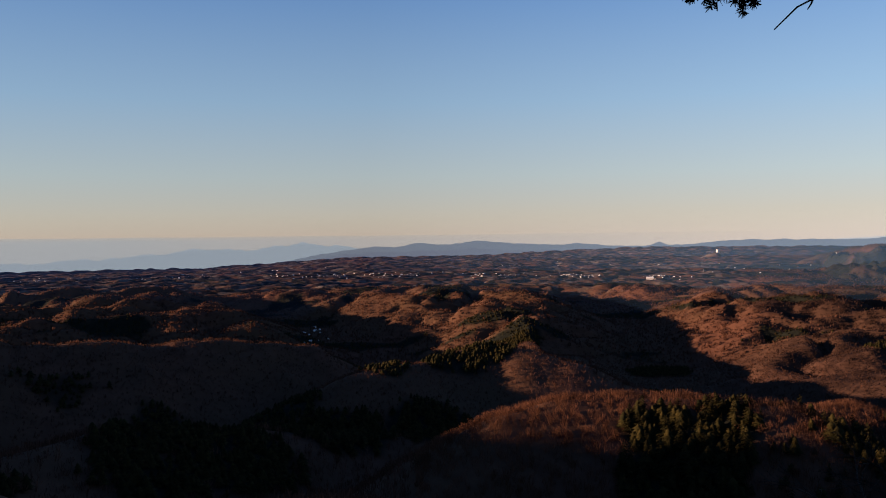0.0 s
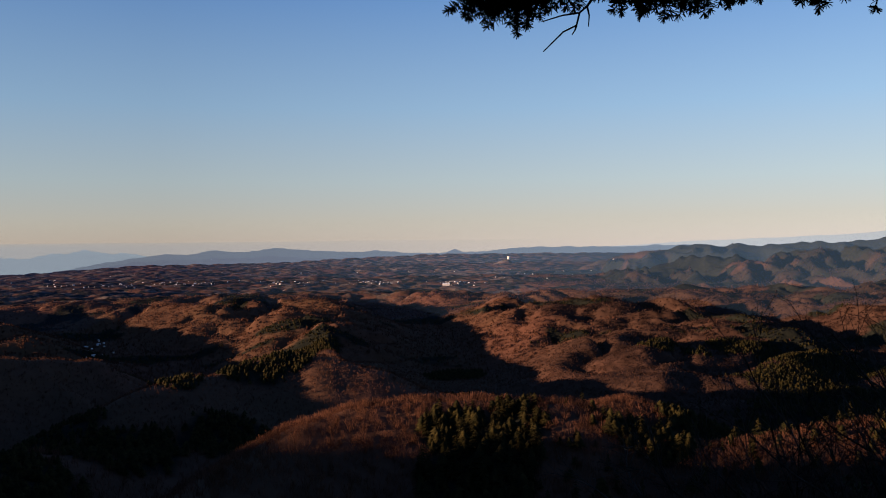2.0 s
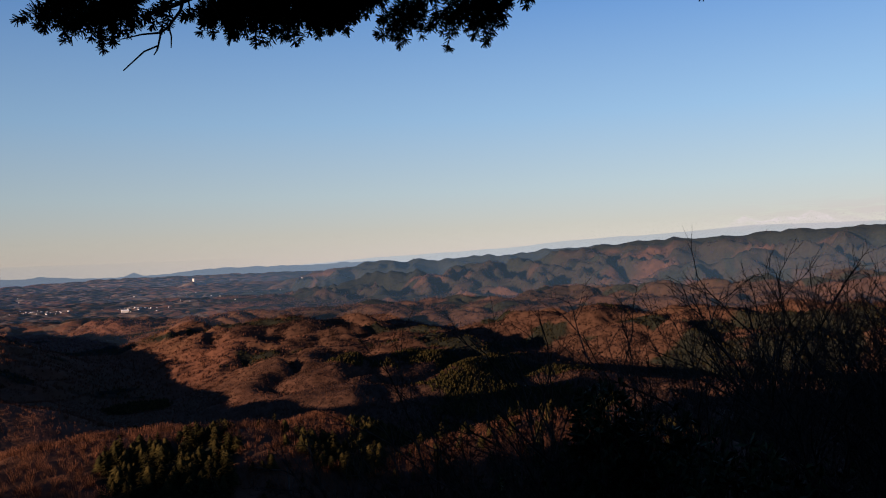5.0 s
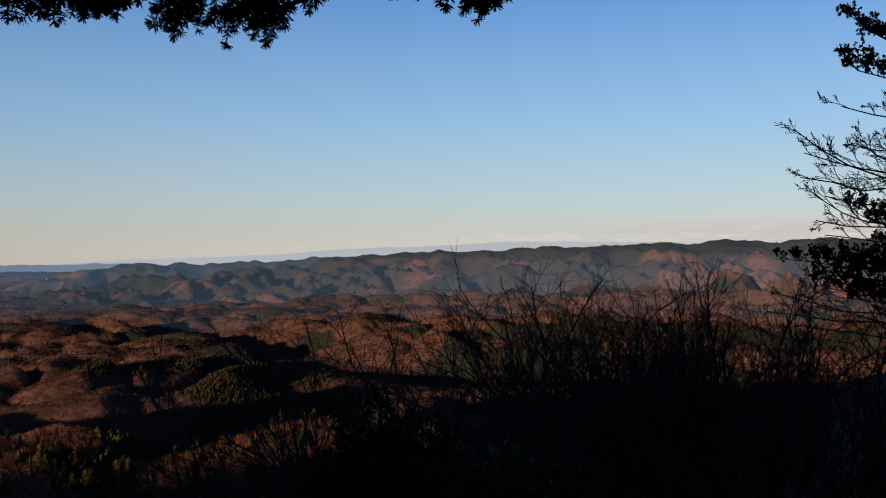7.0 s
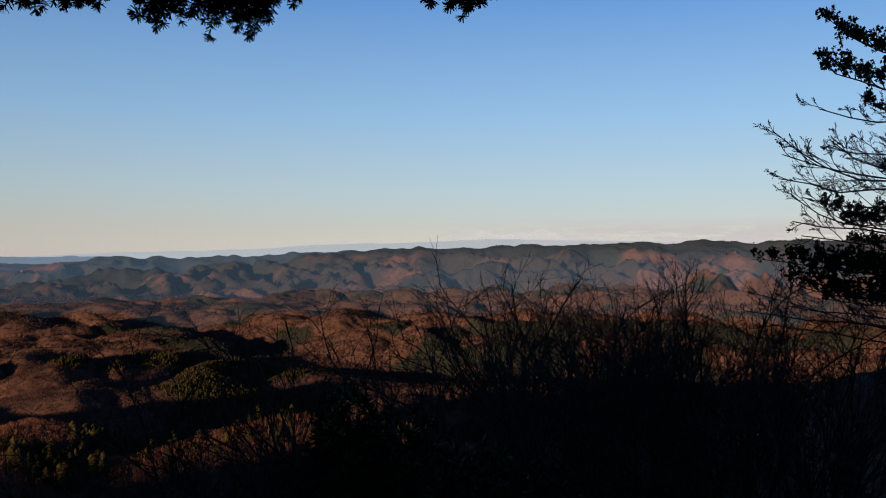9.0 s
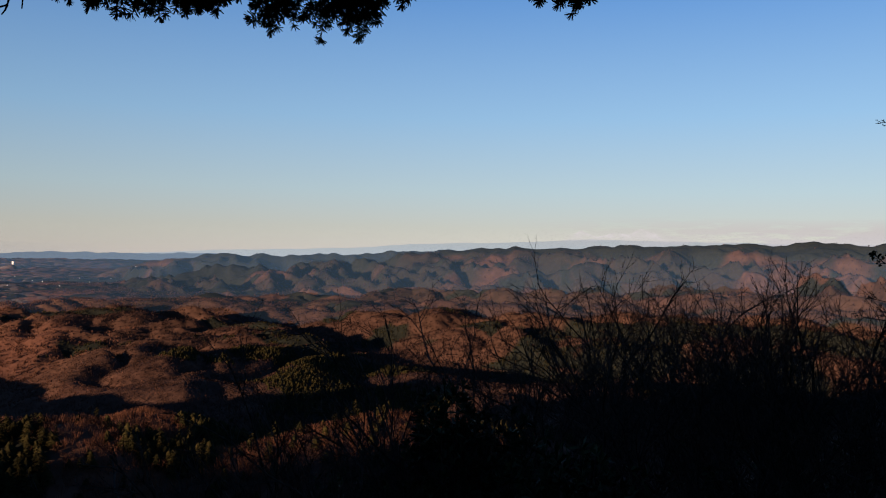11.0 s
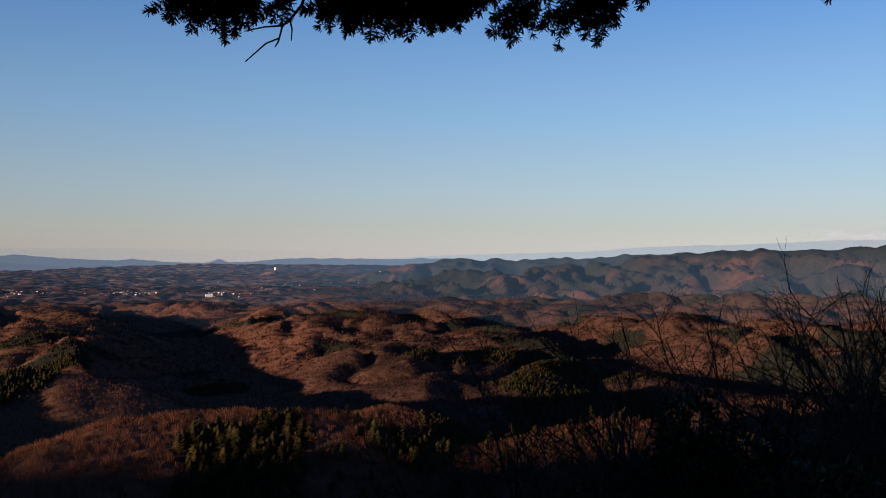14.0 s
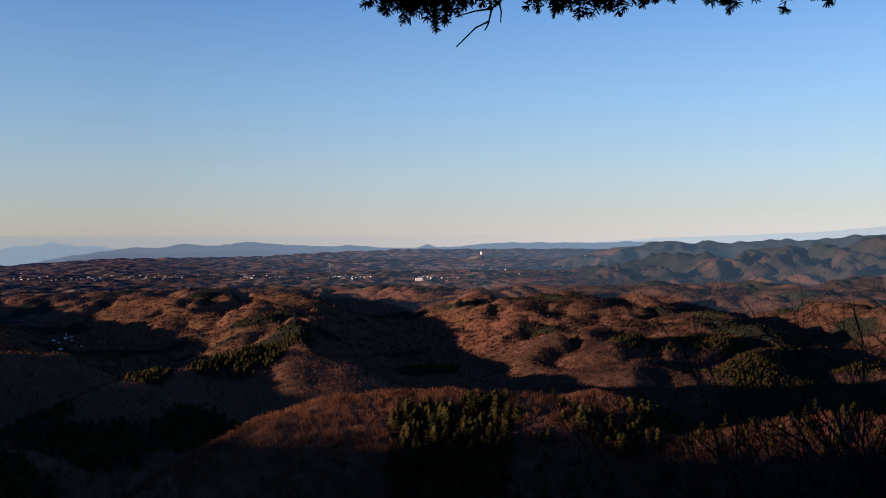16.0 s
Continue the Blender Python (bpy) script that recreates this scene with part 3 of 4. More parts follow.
def woods():
    rng = np.random.default_rng(5)
    cedars_near = []
    for name, label, b0, b1, r0, r1, one_per, blades, wide, tall in (
        ("bare_wood_near", "leafless brown broad-leaved trees covering the near ridge", -2, 52, 440, 860, 11, 12, 0.028, (4.0, 7.5)),
        ("bare_wood_valley", "leafless broad-leaved trees in the shaded valleys", -30, 60, 150, 860, 20, 5, 0.06, (4.0, 8.0)),
        ("bare_wood_middle", "leafless brown broad-leaved woods on the middle hills", -30, 83, 860, 1300, 17, 4, 0.09, (2.4, 4.6)),
        ("bare_wood_beyond", "leafless brown broad-leaved woods on the hills beyond the valley", -30, 83, 1300, 1800, 22, 3, 0.15, (2.8, 5.0)),
        ("bare_wood_far", "leafless brown woods on the far rounded hills", -30, 83, 1800, 2400, 42, 3, 0.20, (4.5, 7.5)),
        ("bare_wood_distant", "leafless brown woods on the distant mountain slopes", 20, 83, 2400, 3300, 120, 3, 0.24, (6, 10)),
        # out of view: trees added to break up the edge of the crest's shadow
        ("bare_wood_summit", "unseen leafless woods added to roughen the home crest's shadow", -82, -40, 450, 1800, 140, 5, 0.13, (7, 14)),
    ):
        b, r = sites(rng, b0, b1, r0, r1, one_per)
        focus = ((r > 440) & (r < np.where(b > 19, 860, 680)) & (b > -2))
        if name == "bare_wood_near":
            b, r = b[focus], r[focus]
        elif name == "bare_wood_valley":
            b, r = b[~focus], r[~focus]
        at = stand(b, r)
        a, tr = np.radians(b), true_range(r)
        share = cedar_share(np.sin(a) * tr, np.cos(a) * tr)
        pick = rng.uniform(0, 1, len(b))
        if name == "bare_wood_near":
            share = np.maximum(share, np.where((b > 19.5) & (r > 480) & (r < 600), 0.10, 0.0))
        cedar = pick < share * 0.92
        if r0 < 900 and b1 > 0:
            # conifers stand further apart than the broad-leaved trees
            room = ~cedar | (rng.uniform(0, 1, len(b)) < 0.7)
            b, r, at, tr, cedar = b[room], r[room], at[room], tr[room], cedar[room]
        scale = r / tr
        # broad-leaved
        all_v, all_t, base = [], [], 0
        grey = rng.uniform(0, 1, len(b)) < dimmed_share(b, at[:, 0] / scale, at[:, 1] / scale)
        for dimmed, mat in ((False, BARE_WOOD), (True, DIMMED_WOOD)):
            if name == "bare_wood_near":
                mat = RUSSET_WOOD
            bare = np.flatnonzero(~cedar & (grey == dimmed))
            if len(bare) < 8:
                continue
            all_v, all_t, base = [], [], 0
            for kind in range(4):
                idx = bare[kind::4]
                pv, pt = bare_crown(rng, blades, wide)
                v, t = spread(rng, pv, pt, at[idx], rng.uniform(*tall, len(idx)) * np.clip(scale[idx] * 1.1, 0.4, 1))
                all_v.append(v), all_t.append(t + base)
                base += len(v)
            nm = name.replace("bare", "grey_bare") if dimmed else name
            ob = new(nm, mesh_tris(nm, np.vstack(all_v), np.vstack(all_t), mat))
            tagged(ob, label.replace("brown", "grey-brown") if dimmed else label, "woods", kind="stuff")
        # conifers
        far = np.flatnonzero(cedar)
        if name == "bare_wood_near":
            close = far[(r[far] > 450) & (r[far] < 640) & (b[far] > 2) & (b[far] < 40)]
            close = close[rng.permutation(len(close))][:280]
            cedars_near = [at[i] for i in close]
            far = np.setdiff1d(far, close)
        all_v, all_t, base = [], [], 0
        for kind in range(3):
            idx = far[kind::3]
            pv, pt = cedar_pattern(rng, 7 if r0 < 500 else 3, 6 if r0 < 500 else 4)
            v, t = spread(rng, pv, pt, at[idx], rng.uniform(9, 19, len(idx)) * (0.60 if r0 < 500 else 0.45 if r0 < 1700 else 0.30 if r0 < 2200 else 0.22) * np.clip(scale[idx] * 1.1, 0.4, 1), 0.02)
            all_v.append(v), all_t.append(t + base)
            base += len(v)
        nm = name.replace("bare", "cedar")
        tagged(new(nm, mesh_tris(nm, np.vstack(all_v), np.vstack(all_t), CEDAR)), "dark green cedar plantations between the leafless woods", "woods", kind="stuff")
    return cedars_near


def cedar_tree(rng):
    """One conifer of the near ridge, with a trunk and a ragged crown of many drooping boughs."""
    tree = empty("cedar_tree")
    v, t = [], []
    for k in range(34):
        f = k / 34
        z = 1.6 + 12.6 * f + rng.uniform(-0.2, 0.2)
        reach = 4.4 * (1 - f) ** 0.55 * rng.uniform(0.45, 1.2) + 0.35
        a = k * 2.39996 + rng.uniform(-0.3, 0.3)
        d, s = np.array([math.cos(a), math.sin(a)]), np.array([-math.sin(a), math.cos(a)])
        for side in (-1, 0, 1):
            n = len(v)
            e = d * reach * (1 - 0.22 * abs(side)) + s * side * reach * 0.42
            w = s * 0.16 * reach + d * 0.1
            v += [(0, 0, z + 0.9), (*(e * 0.6 - w), z + 0.35), (*e, z - 0.12 * reach), (*(e * 0.6 + w), z + 0.38)]
            t += [(n, n + 1, n + 2), (n, n + 2, n + 3)]
    n = len(v)
    v += [(0.25, 0, 13.6), (-0.12, 0.2, 13.6), (-0.12, -0.2, 13.6), (0, 0, 15.2)]
    t += [(n, n + 1, n + 3), (n + 1, n + 2, n + 3), (n + 2, n, n + 3)]
    part("crown", mesh_tris("crown", np.array(v), np.array(t), CEDAR), tree)
    v, f = [], []
    for k in range(6):
        a = math.pi * k / 3
        v += [(math.cos(a) * 0.2, math.sin(a) * 0.2, -0.6), (math.cos(a) * 0.03, math.sin(a) * 0.03, 14)]
    f = [(2 * k, 2 * ((k + 1) % 6), 2 * ((k + 1) % 6) + 1, 2 * k + 1) for k in range(6)]
    part("trunk", mesh_from("trunk", v, f, BARK), tree)
    return tagged(tree, "tall green conifer with drooping boughs on the ridge", "tree", "conifers on the near ridge")


near_spots = woods()
_rng = np.random.default_rng(8)
patterns = [cedar_tree(_rng) for _ in range(4)]
for n, at in enumerate(near_spots):
    size = _rng.choice([0.4, 0.55, 0.7, 0.9, 1.15]) * _rng.uniform(0.85, 1.15)
    m = pose(*at, _rng.uniform(-2, 2), _rng.uniform(-2, 2), _rng.uniform(0, 360))
    if n < 4:
        tree = patterns[n]
        tree.matrix_basis = m
    else:
        tree = copy_thing(patterns[n % 4], m)
    broad = size * _rng.uniform(0.95, 1.3)
    tree.scale = (broad, broad, size * 0.86)


# ---- the foreground: branches, shrubs and bushes at the edge of the summit ----
class Shape:
    """Vertices and triangles of one part in the making."""

    def __init__(self):
        self.v, self.t = [], []

    def tube(self, pts, r0, r1, sides=5):
        pts = [np.asarray(p, float) for p in pts]
        n, base = len(pts), len(self.v)
        for k, p in enumerate(pts):
            d = pts[min(k + 1, n - 1)] - pts[max(k - 1, 0)]
            d = d / (np.linalg.norm(d) + 1e-9)
            u = np.cross(d, (0.31, 0.2, 0.93))
            u /= np.linalg.norm(u) + 1e-9
            w = np.cross(d, u)
            r = r0 + (r1 - r0) * k / (n - 1)
            for j in range(sides):
                a = 2 * math.pi * j / sides
                self.v.append(p + r * (math.cos(a) * u + math.sin(a) * w))
        for k in range(n - 1):
            for j in range(sides):
                a, b = base + k * sides + j, base + k * sides + (j + 1) % sides
                self.t += [(a, b, b + sides), (a, b + sides, a + sides)]
        tip = len(self.v)
        self.v.append(pts[-1] + (pts[-1] - pts[-2]) * 0.05)
        last = base + (n - 1) * sides
        self.t += [(last + j, last + (j + 1) % sides, tip) for j in range(sides)]

    def blade(self, p, d, long, wide, rng, bend=0.0):
        """A needle or leaf: two triangles, pointed at both ends."""
        s = np.cross(d, rng.normal(0, 1, 3))
        s *= wide / 2 / (np.linalg.norm(s) + 1e-9)
        mid = p + d * long * 0.45
        n = len(self.v)
        self.v += [p, mid + s, p + d * long + np.array((0, 0, -bend * long)), mid - s]
        self.t += [(n, n + 1, n + 2), (n, n + 2, n + 3)]

    def needle(self, p, d, long, wide, rng):
        """A straight, blunt needle."""
        s = np.cross(d, rng.normal(0, 1, 3))
        s *= wide / 2 / (np.linalg.norm(s) + 1e-9)
        n = len(self.v)
        e = p + d * long
        self.v += [p + s, p - s, e - s * 0.7, e + s * 0.7]
        self.t += [(n, n + 1, n + 2), (n, n + 2, n + 3)]

    def mesh(self, name, mat):
        return mesh_tris(name, np.array(self.v), np.array(self.t), mat)


def unit(d):
    d = np.asarray(d, float)
    return d / (np.linalg.norm(d) + 1e-9)


def bent(p, q, sag, steps):
    """A curve from p to q that bows by sag metres upwards in its middle."""
    p, q = np.asarray(p, float), np.asarray(q, float)
    return [p + (q - p) * f + np.array((0, 0, 4 * sag * f * (1 - f))) for f in np.linspace(0, 1, steps)]


def polar(b, e, r):
    """A point near the eye, by bearing, elevation and distance."""
    a, h = radians(b), radians(e)
    return np.array([math.sin(a) * math.cos(h) * r, math.cos(a) * math.cos(h) * r, math.sin(h) * r])


def needled(shape, rng, pts, long=0.0195, gap=0.0040):
    """Fir needles all round a shoot."""
    for p, q in zip(pts[:-1], pts[1:]):
        d = q - p
        length = np.linalg.norm(d)
        d = d / (length + 1e-9)
        u = unit(np.cross(d, (0.3, 0.5, 0.8)))
        w = np.cross(d, u)
        for k in range(max(1, int(length / gap))):
            at = p + d * rng.uniform(0, length)
            for _ in range(3):
                a = rng.uniform(0, 2 * math.pi)
                out = math.cos(a) * u + math.sin(a) * w
                shape.needle(at, unit(out + d * rng.uniform(-0.05, 0.6)), long * rng.uniform(0.8, 1.1), 0.0034, rng)
    d = unit(pts[-1] - pts[-2])
    for _ in range(18):
        shape.needle(pts[-1], unit(d + rng.normal(0, 0.75, 3)), long * rng.uniform(0.85, 1.0), 0.0034, rng)


def fir_tree():
    """The fir beside the eye: its trunk is out of view, its lowest limbs hang into the sky."""
    rng = np.random.default_rng(21)
    root = np.array([2.55, -1.25, 0])
    root[2] = height_at(root[0], root[1])[0]
    tree = empty("fir_tree")
    s = Shape()
    s.tube([root + (0, 0, -0.3), root + (0.02, 0, 1.2), root + (0, 0.03, 3.0), root + (0.05, 0, 6.5)], 0.17, 0.10, 12)
    part("trunk", s.mesh("trunk", BARK), tree)
    ends = [(0.56, 2.20, 0.70), (0.75, 2.22, 0.70), (1.15, 2.02, 0.70), (1.52, 1.72, 0.69), (1.72, 1.12, 0.66)]
    limbs = []
    for n, e in enumerate(ends):
        start = root.copy()
        start[2] = 0.86 + 0.03 * n
        pts = bent(start, e, 0.08, 12)
        s = Shape()
        s.tube(pts, 0.026, 0.006, 7)
        limbs.append((part("limb", s.mesh("limb", BARK), tree), pts))
    # tips of the sprays that hang into view: bearing, elevation
    tips = [(11.2, 14.9), (12.2, 14.5), (13.0, 15.2), (14.2, 13.9), (15.1, 14.9), (15.6, 14.7), (16.1, 15.5), (18.0, 14.8),
            (21.2, 15.3), (22.5, 15.0), (24.0, 14.4), (25.3, 14.9), (26.7, 14.4), (28.2, 15.0), (29.3, 15.6), (30.8, 15.7),
            (32.0, 16.2), (33.8, 14.2), (35.3, 14.9), (37.2, 14.3), (40.1, 14.2), (39.0, 15.3), (40.6, 15.7), (42.7, 16.1),
            (48.7, 17.2), (52.0, 16.9), (53.8, 16.7), (54.7, 16.0), (55.2, 16.4), (56.9, 17.1)]
    more = [(b + rng.uniform(-0.9, 0.9), e + rng.uniform(0.5, 1.7)) for b, e in tips if not 45 < b]
    more += [(rng.uniform(22, 31.5), rng.uniform(15.3, 17.5)) for _ in range(34)]
    more += [(rng.uniform(11, 16.2), rng.uniform(15.6, 17.5)) for _ in range(5)]
    more += [(b + rng.uniform(-0.6, 0.6), e + rng.uniform(0.7, 1.7)) for b, e in tips[25:]]
    # the sky shows through round the dead twig
    more = [(b, e) for b, e in more if not 16.6 < b < 21.5]
    for b, e in tips + more:
        far = np.interp(b, [11, 20, 34, 40, 55], [2.32, 2.25, 2.3, 2.36, 2.02])
        tip = polar(b, e + 0.85, far)
        # the spray leaves the nearest limb a little further in
        best = min(((np.linalg.norm(p[:2] - tip[:2]), n, k) for n, (_, pts) in enumerate(limbs) for k, p in enumerate(pts[4:], 4)), key=lambda q: q[0])
        limb, pts = limbs[best[1]]
        start = pts[max(2, best[2] - 2)]
        inward = unit((start - tip) * (1, 1, 0))
        bow = tip + inward * 0.07 + np.array((0, 0, 0.13))
        line = [start * (1 - f) ** 2 + bow * 2 * f * (1 - f) + tip * f * f for f in np.linspace(0, 1, 9)]
        wood, green = Shape(), Shape()
        wood.tube(line, 0.0035, 0.0012, 4)
        total = sum(np.linalg.norm(q - p) for p, q in zip(line[:-1], line[1:]))
        fine = []
        for p, q in zip(line[:-1], line[1:]):
            fine += [p + (q - p) * f for f in np.linspace(0, 1, 5)[:-1]]
        fine.append(line[-1])
        keep = int(len(fine) * (1 - min(1.0, 0.20 / total)))
        shoot = fine[keep:]
        needled(green, rng, shoot)
        ahead = unit(shoot[-1] - shoot[0])
        side = unit(np.cross(ahead, (0, 0, 1)))
        for k, f in enumerate((0.12, 0.3, 0.48, 0.66)):
            at = shoot[int(f * (len(shoot) - 1))]
            for sign in (-1, 1):
                if rng.uniform() < 0.18:
                    continue
                d = unit(ahead + sign * side * rng.uniform(0.7, 1.1) + (0, 0, rng.uniform(-0.35, 0.1)))
                twig = [at, at + d * 0.03, at + d * rng.uniform(0.05, 0.10) + np.array((0, 0, -0.004))]
                wood.tube(twig, 0.0016, 0.0009, 3)
                needled(green, rng, twig)
        spray = part("twig", wood.mesh("twig", BARK), limb)
        part("needles", green.mesh("needles", NEEDLE), spray, "dark green fir needles")
    # the dead, forked twig
    s = Shape()
    main = [(20.6, 19.5), (20.1, 17.3), (19.9, 16.6), (19.1, 15.6), (18.6, 15.2), (18.4, 14.4), (17.5, 14.0), (16.2, 12.8)]
    forks = [[(18.6, 15.2), (17.4, 15.05), (16.1, 14.7)], [(19.1, 15.6), (19.25, 15.0), (19.2, 14.3)], [(18.4, 14.4), (18.3, 14.1), (18.1, 13.8)],
             [(20.3, 18.0), (20.5, 16.8), (21.4, 16.2), (22.1, 15.6)], [(20.5, 16.8), (20.3, 16.2), (20.1, 15.8)], [(20.6, 18.5), (22.0, 16.9), (22.7, 15.6)], [(19.5, 16.1), (18.7, 16.4), (18.1, 16.9)]]
    s.tube([polar(b, e, 2.12) for b, e in main], 0.0048, 0.0016, 6)
    for f in forks:
        s.tube([polar(b, e, 2.12) for b, e in f], 0.0028, 0.0013, 5)
    s.tube([polar(20.6, 19.5, 2.12), limbs[1][1][10]], 0.005, 0.006, 6)
    part("dead_twig", s.mesh("dead_twig", BARK), limbs[1][0], "bare, forked dead twig without needles")
    return tagged(tree, "fir with drooping sprays of dark flat needles overhead", "tree")


fir_tree()


def grow(wood, rng, p, d, length, radius, depth, rise=0.12, spread_=0.55, kinks=5, buds=None, tips=None, fine=0.0011):
    """A limb that bends upwards, with finer and finer side limbs."""
    pts = [np.asarray(p, float)]
    d = unit(d)
    for k in range(kinks):
        d = unit(d + rng.normal(0, 0.13, 3) + np.array((0, 0, rise)))
        pts.append(pts[-1] + d * length / kinks)
    wood.tube(pts, radius, max(radius * 0.45, fine * 0.7), 5 if radius > 0.006 else 3)
    if depth == 0:
        if tips is not None:
            tips.append((pts[-1], d))
        if buds is not None:
            for f in (0.45, 0.7, 1.0):
                at = pts[0] + (pts[-1] - pts[0]) * f
                buds.blade(at, unit(d + rng.normal(0, 0.5, 3)), fine * 7.5, fine * 4.2, rng)
        return
    count = 4 if depth > 1 else 5
    for k in range(count):
        f = 0.28 + 0.72 * (k + rng.uniform(0, 0.9)) / count
        i = min(kinks - 1, int(f * kinks))
        at = pts[i] + (pts[i + 1] - pts[i]) * (f * kinks - i if f < 1 else 1)
        out = unit(np.cross(d, rng.normal(0, 1, 3)))
        nd = unit(unit(pts[i + 1] - pts[i]) + out * rng.uniform(spread_ * 0.6, spread_ * 1.3))
        grow(wood, rng, at, nd, length * rng.uniform(0.40, 0.68) * (1.12 - 0.45 * f), max(radius * 0.52, fine), depth - 1, rise, spread_, max(2, kinks - 2), buds, tips, fine)


def bare_shrub(rng, b, r, top, stems, fan, lean=0.0):
    """A leafless shrub of many stems; top is the elevation that its highest twigs reach."""
    a = radians(b)
    x, y = math.sin(a) * r, math.cos(a) * r
    z = height_at(x, y)[0]
    tall = math.tan(radians(top)) * r - z
    shrub = empty("bare_shrub", (x, y, z))
    across = np.array((math.cos(a), -math.sin(a), 0))
    away = np.array((math.sin(a), math.cos(a), 0))
    for k in range(stems):
        f = (k + 0.5) / stems * 2 - 1
        d = unit(np.array((0, 0, 1.0)) + across * (f * fan + lean + rng.normal(0, 0.08)) + away * rng.normal(0, 0.2))
        wood = Shape()
        h = tall * rng.uniform(0.72, 1.07) * (1 - 0.12 * abs(f))
        grow(wood, rng, across * f * 0.12 + (0, 0, -0.12), d, h, 0.0055 + 0.0046 * tall, 3, 0.06, 0.66, 7, wood, None, 0.0019)
        # no shoot stands above the crown
        over = h / max(p[2] for p in wood.v)
        wood.v = [p * over for p in wood.v]
        part("stem", wood.mesh("stem", BARK), shrub)
    return tagged(shrub, "leafless shrub with thin dark upright twigs and buds", "shrub", "leafless shrubs on the slope")


_rng = np.random.default_rng(33)
for spec in [(44.8, 5.2, -3.4, 7, 0.62, -0.3), (47.5, 9.5, -1.6, 4, 0.7), (50.5, 9.0, -0.6, 4, 0.7), (53.8, 6.2, 0.5, 5, 0.75), (57.0, 5.6, -0.6, 5, 0.8), (59.5, 9.0, 0.0, 4, 0.7),
             (62.0, 6.8, 0.9, 5, 0.75), (64.5, 5.3, -0.3, 5, 0.8), (67.3, 6.4, 0.8, 5, 0.75), (70.0, 5.0, 0.5, 4, 0.75), (72.6, 7.0, 0.6, 4, 0.75), (75.5, 5.5, -0.6, 4, 0.75),
             (55.5, 10.0, 0.2, 5, 0.4), (68.5, 9.5, 0.4, 4, 0.75), (78.5, 6.0, 0.0, 5, 0.5), (49.0, 6.5, -2.5, 4, 0.75), (65.8, 8.0, 0.5, 4, 0.75), (60.8, 5.6, -1.0, 4, 0.75)]:
    bare_shrub(_rng, *spec)
bare_shrub(_rng, 46.2, 4.7, -5.0, 9, 0.6, -0.5)
for spec in [(58.5, 11.0, -1.6, 4, 0.8), (73.8, 5.8, -0.6, 5, 0.8), (63.8, 11.5, -0.8, 4, 0.8), (67.8, 11.0, -0.6, 5, 0.8), (71.5, 10.5, -0.8, 5, 0.8),
             (76.5, 8.0, -1.6, 5, 0.8), (79.5, 9.5, -1.6, 5, 0.7), (55.8, 7.4, -2.0, 4, 0.8), (70.6, 6.0, 0.2, 5, 0.6, -0.5), (73.2, 6.6, -0.4, 5, 0.6, -0.6),
             (68.6, 7.6, -0.9, 5, 0.7, -0.4), (62.8, 7.8, -1.2, 5, 0.8, -0.3), (75.0, 7.2, -2.2, 6, 0.8, -0.4), (77.8, 6.8, -2.8, 6, 0.8, -0.3), (52.2, 7.6, -1.8, 4, 0.8, 0.2), (66.2, 5.8, -1.4, 5, 0.8, -0.4), (43.4, 5.0, -4.8, 6, 0.8, -0.4), (41.6, 5.4, -7.0, 6, 0.9, -0.5)]:
    bare_shrub(_rng, *spec)


def leaf_whorl(shape, rng, p, d, count, long, wide):
    for _ in range(count):
        shape.blade(p - d * rng.uniform(0, long * 0.5), unit(d * rng.uniform(0.1, 0.9) + rng.normal(0, 0.6, 3)), long * rng.uniform(0.7, 1.15), wide, rng, rng.uniform(0, 0.2))


def evergreen_bush(rng, b, r, top, wide, whorls, long=0.075):
    """A dense bush with whorls of narrow evergreen leaves."""
    a = radians(b)
    x, y = math.sin(a) * r, math.cos(a) * r
    z = height_at(x, y)[0]
    tall = math.tan(radians(top)) * r - z
    bush = empty("evergreen_bush", (x, y, z))
    leaves, wood = Shape(), Shape()
    for _ in range(whorls):
        q = rng.normal(0, 1, 3)
        q = unit(q) * rng.uniform(0.45, 1.0) ** 0.6
        lump = 1 + 0.25 * math.sin(5 * q[0] + 2) * math.cos(4 * q[1])
        p = np.array((q[0] * wide * lump, q[1] * wide * lump, tall * (0.5 + 0.46 * q[2])))
        p[2] = max(p[2], 0.05)
        leaf_whorl(leaves, rng, p, unit(q + (0, 0, 0.8)), 9, long, long * 0.27)
        if rng.uniform() < 0.35:
            wood.tube(bent((q[0] * 0.05, q[1] * 0.05, -0.05), p, 0.03, 5), 0.008, 0.003, 4)
    part("stem", wood.mesh("stem", BARK), bush)
    part("foliage", leaves.mesh("foliage", LEAF), bush, "narrow dark green leaves in whorls")
    return tagged(bush, "dark evergreen bush with narrow leaves in whorls", "bush")


_rng = np.random.default_rng(41)
evergreen_bush(_rng, 46.2, 4.9, -7.4, 0.33, 520)
evergreen_bush(_rng, 49.5, 5.2, -9.5, 0.45, 420)
evergreen_bush(_rng, 43.2, 5.6, -11.5, 0.36, 330)
evergreen_bush(_rng, 39.0, 7.5, -13.3, 0.45, 420)
evergreen_bush(_rng, 35.2, 9.0, -15.3, 0.6, 460)
evergreen_bush(_rng, 54.5, 4.4, -11.5, 0.55, 420)


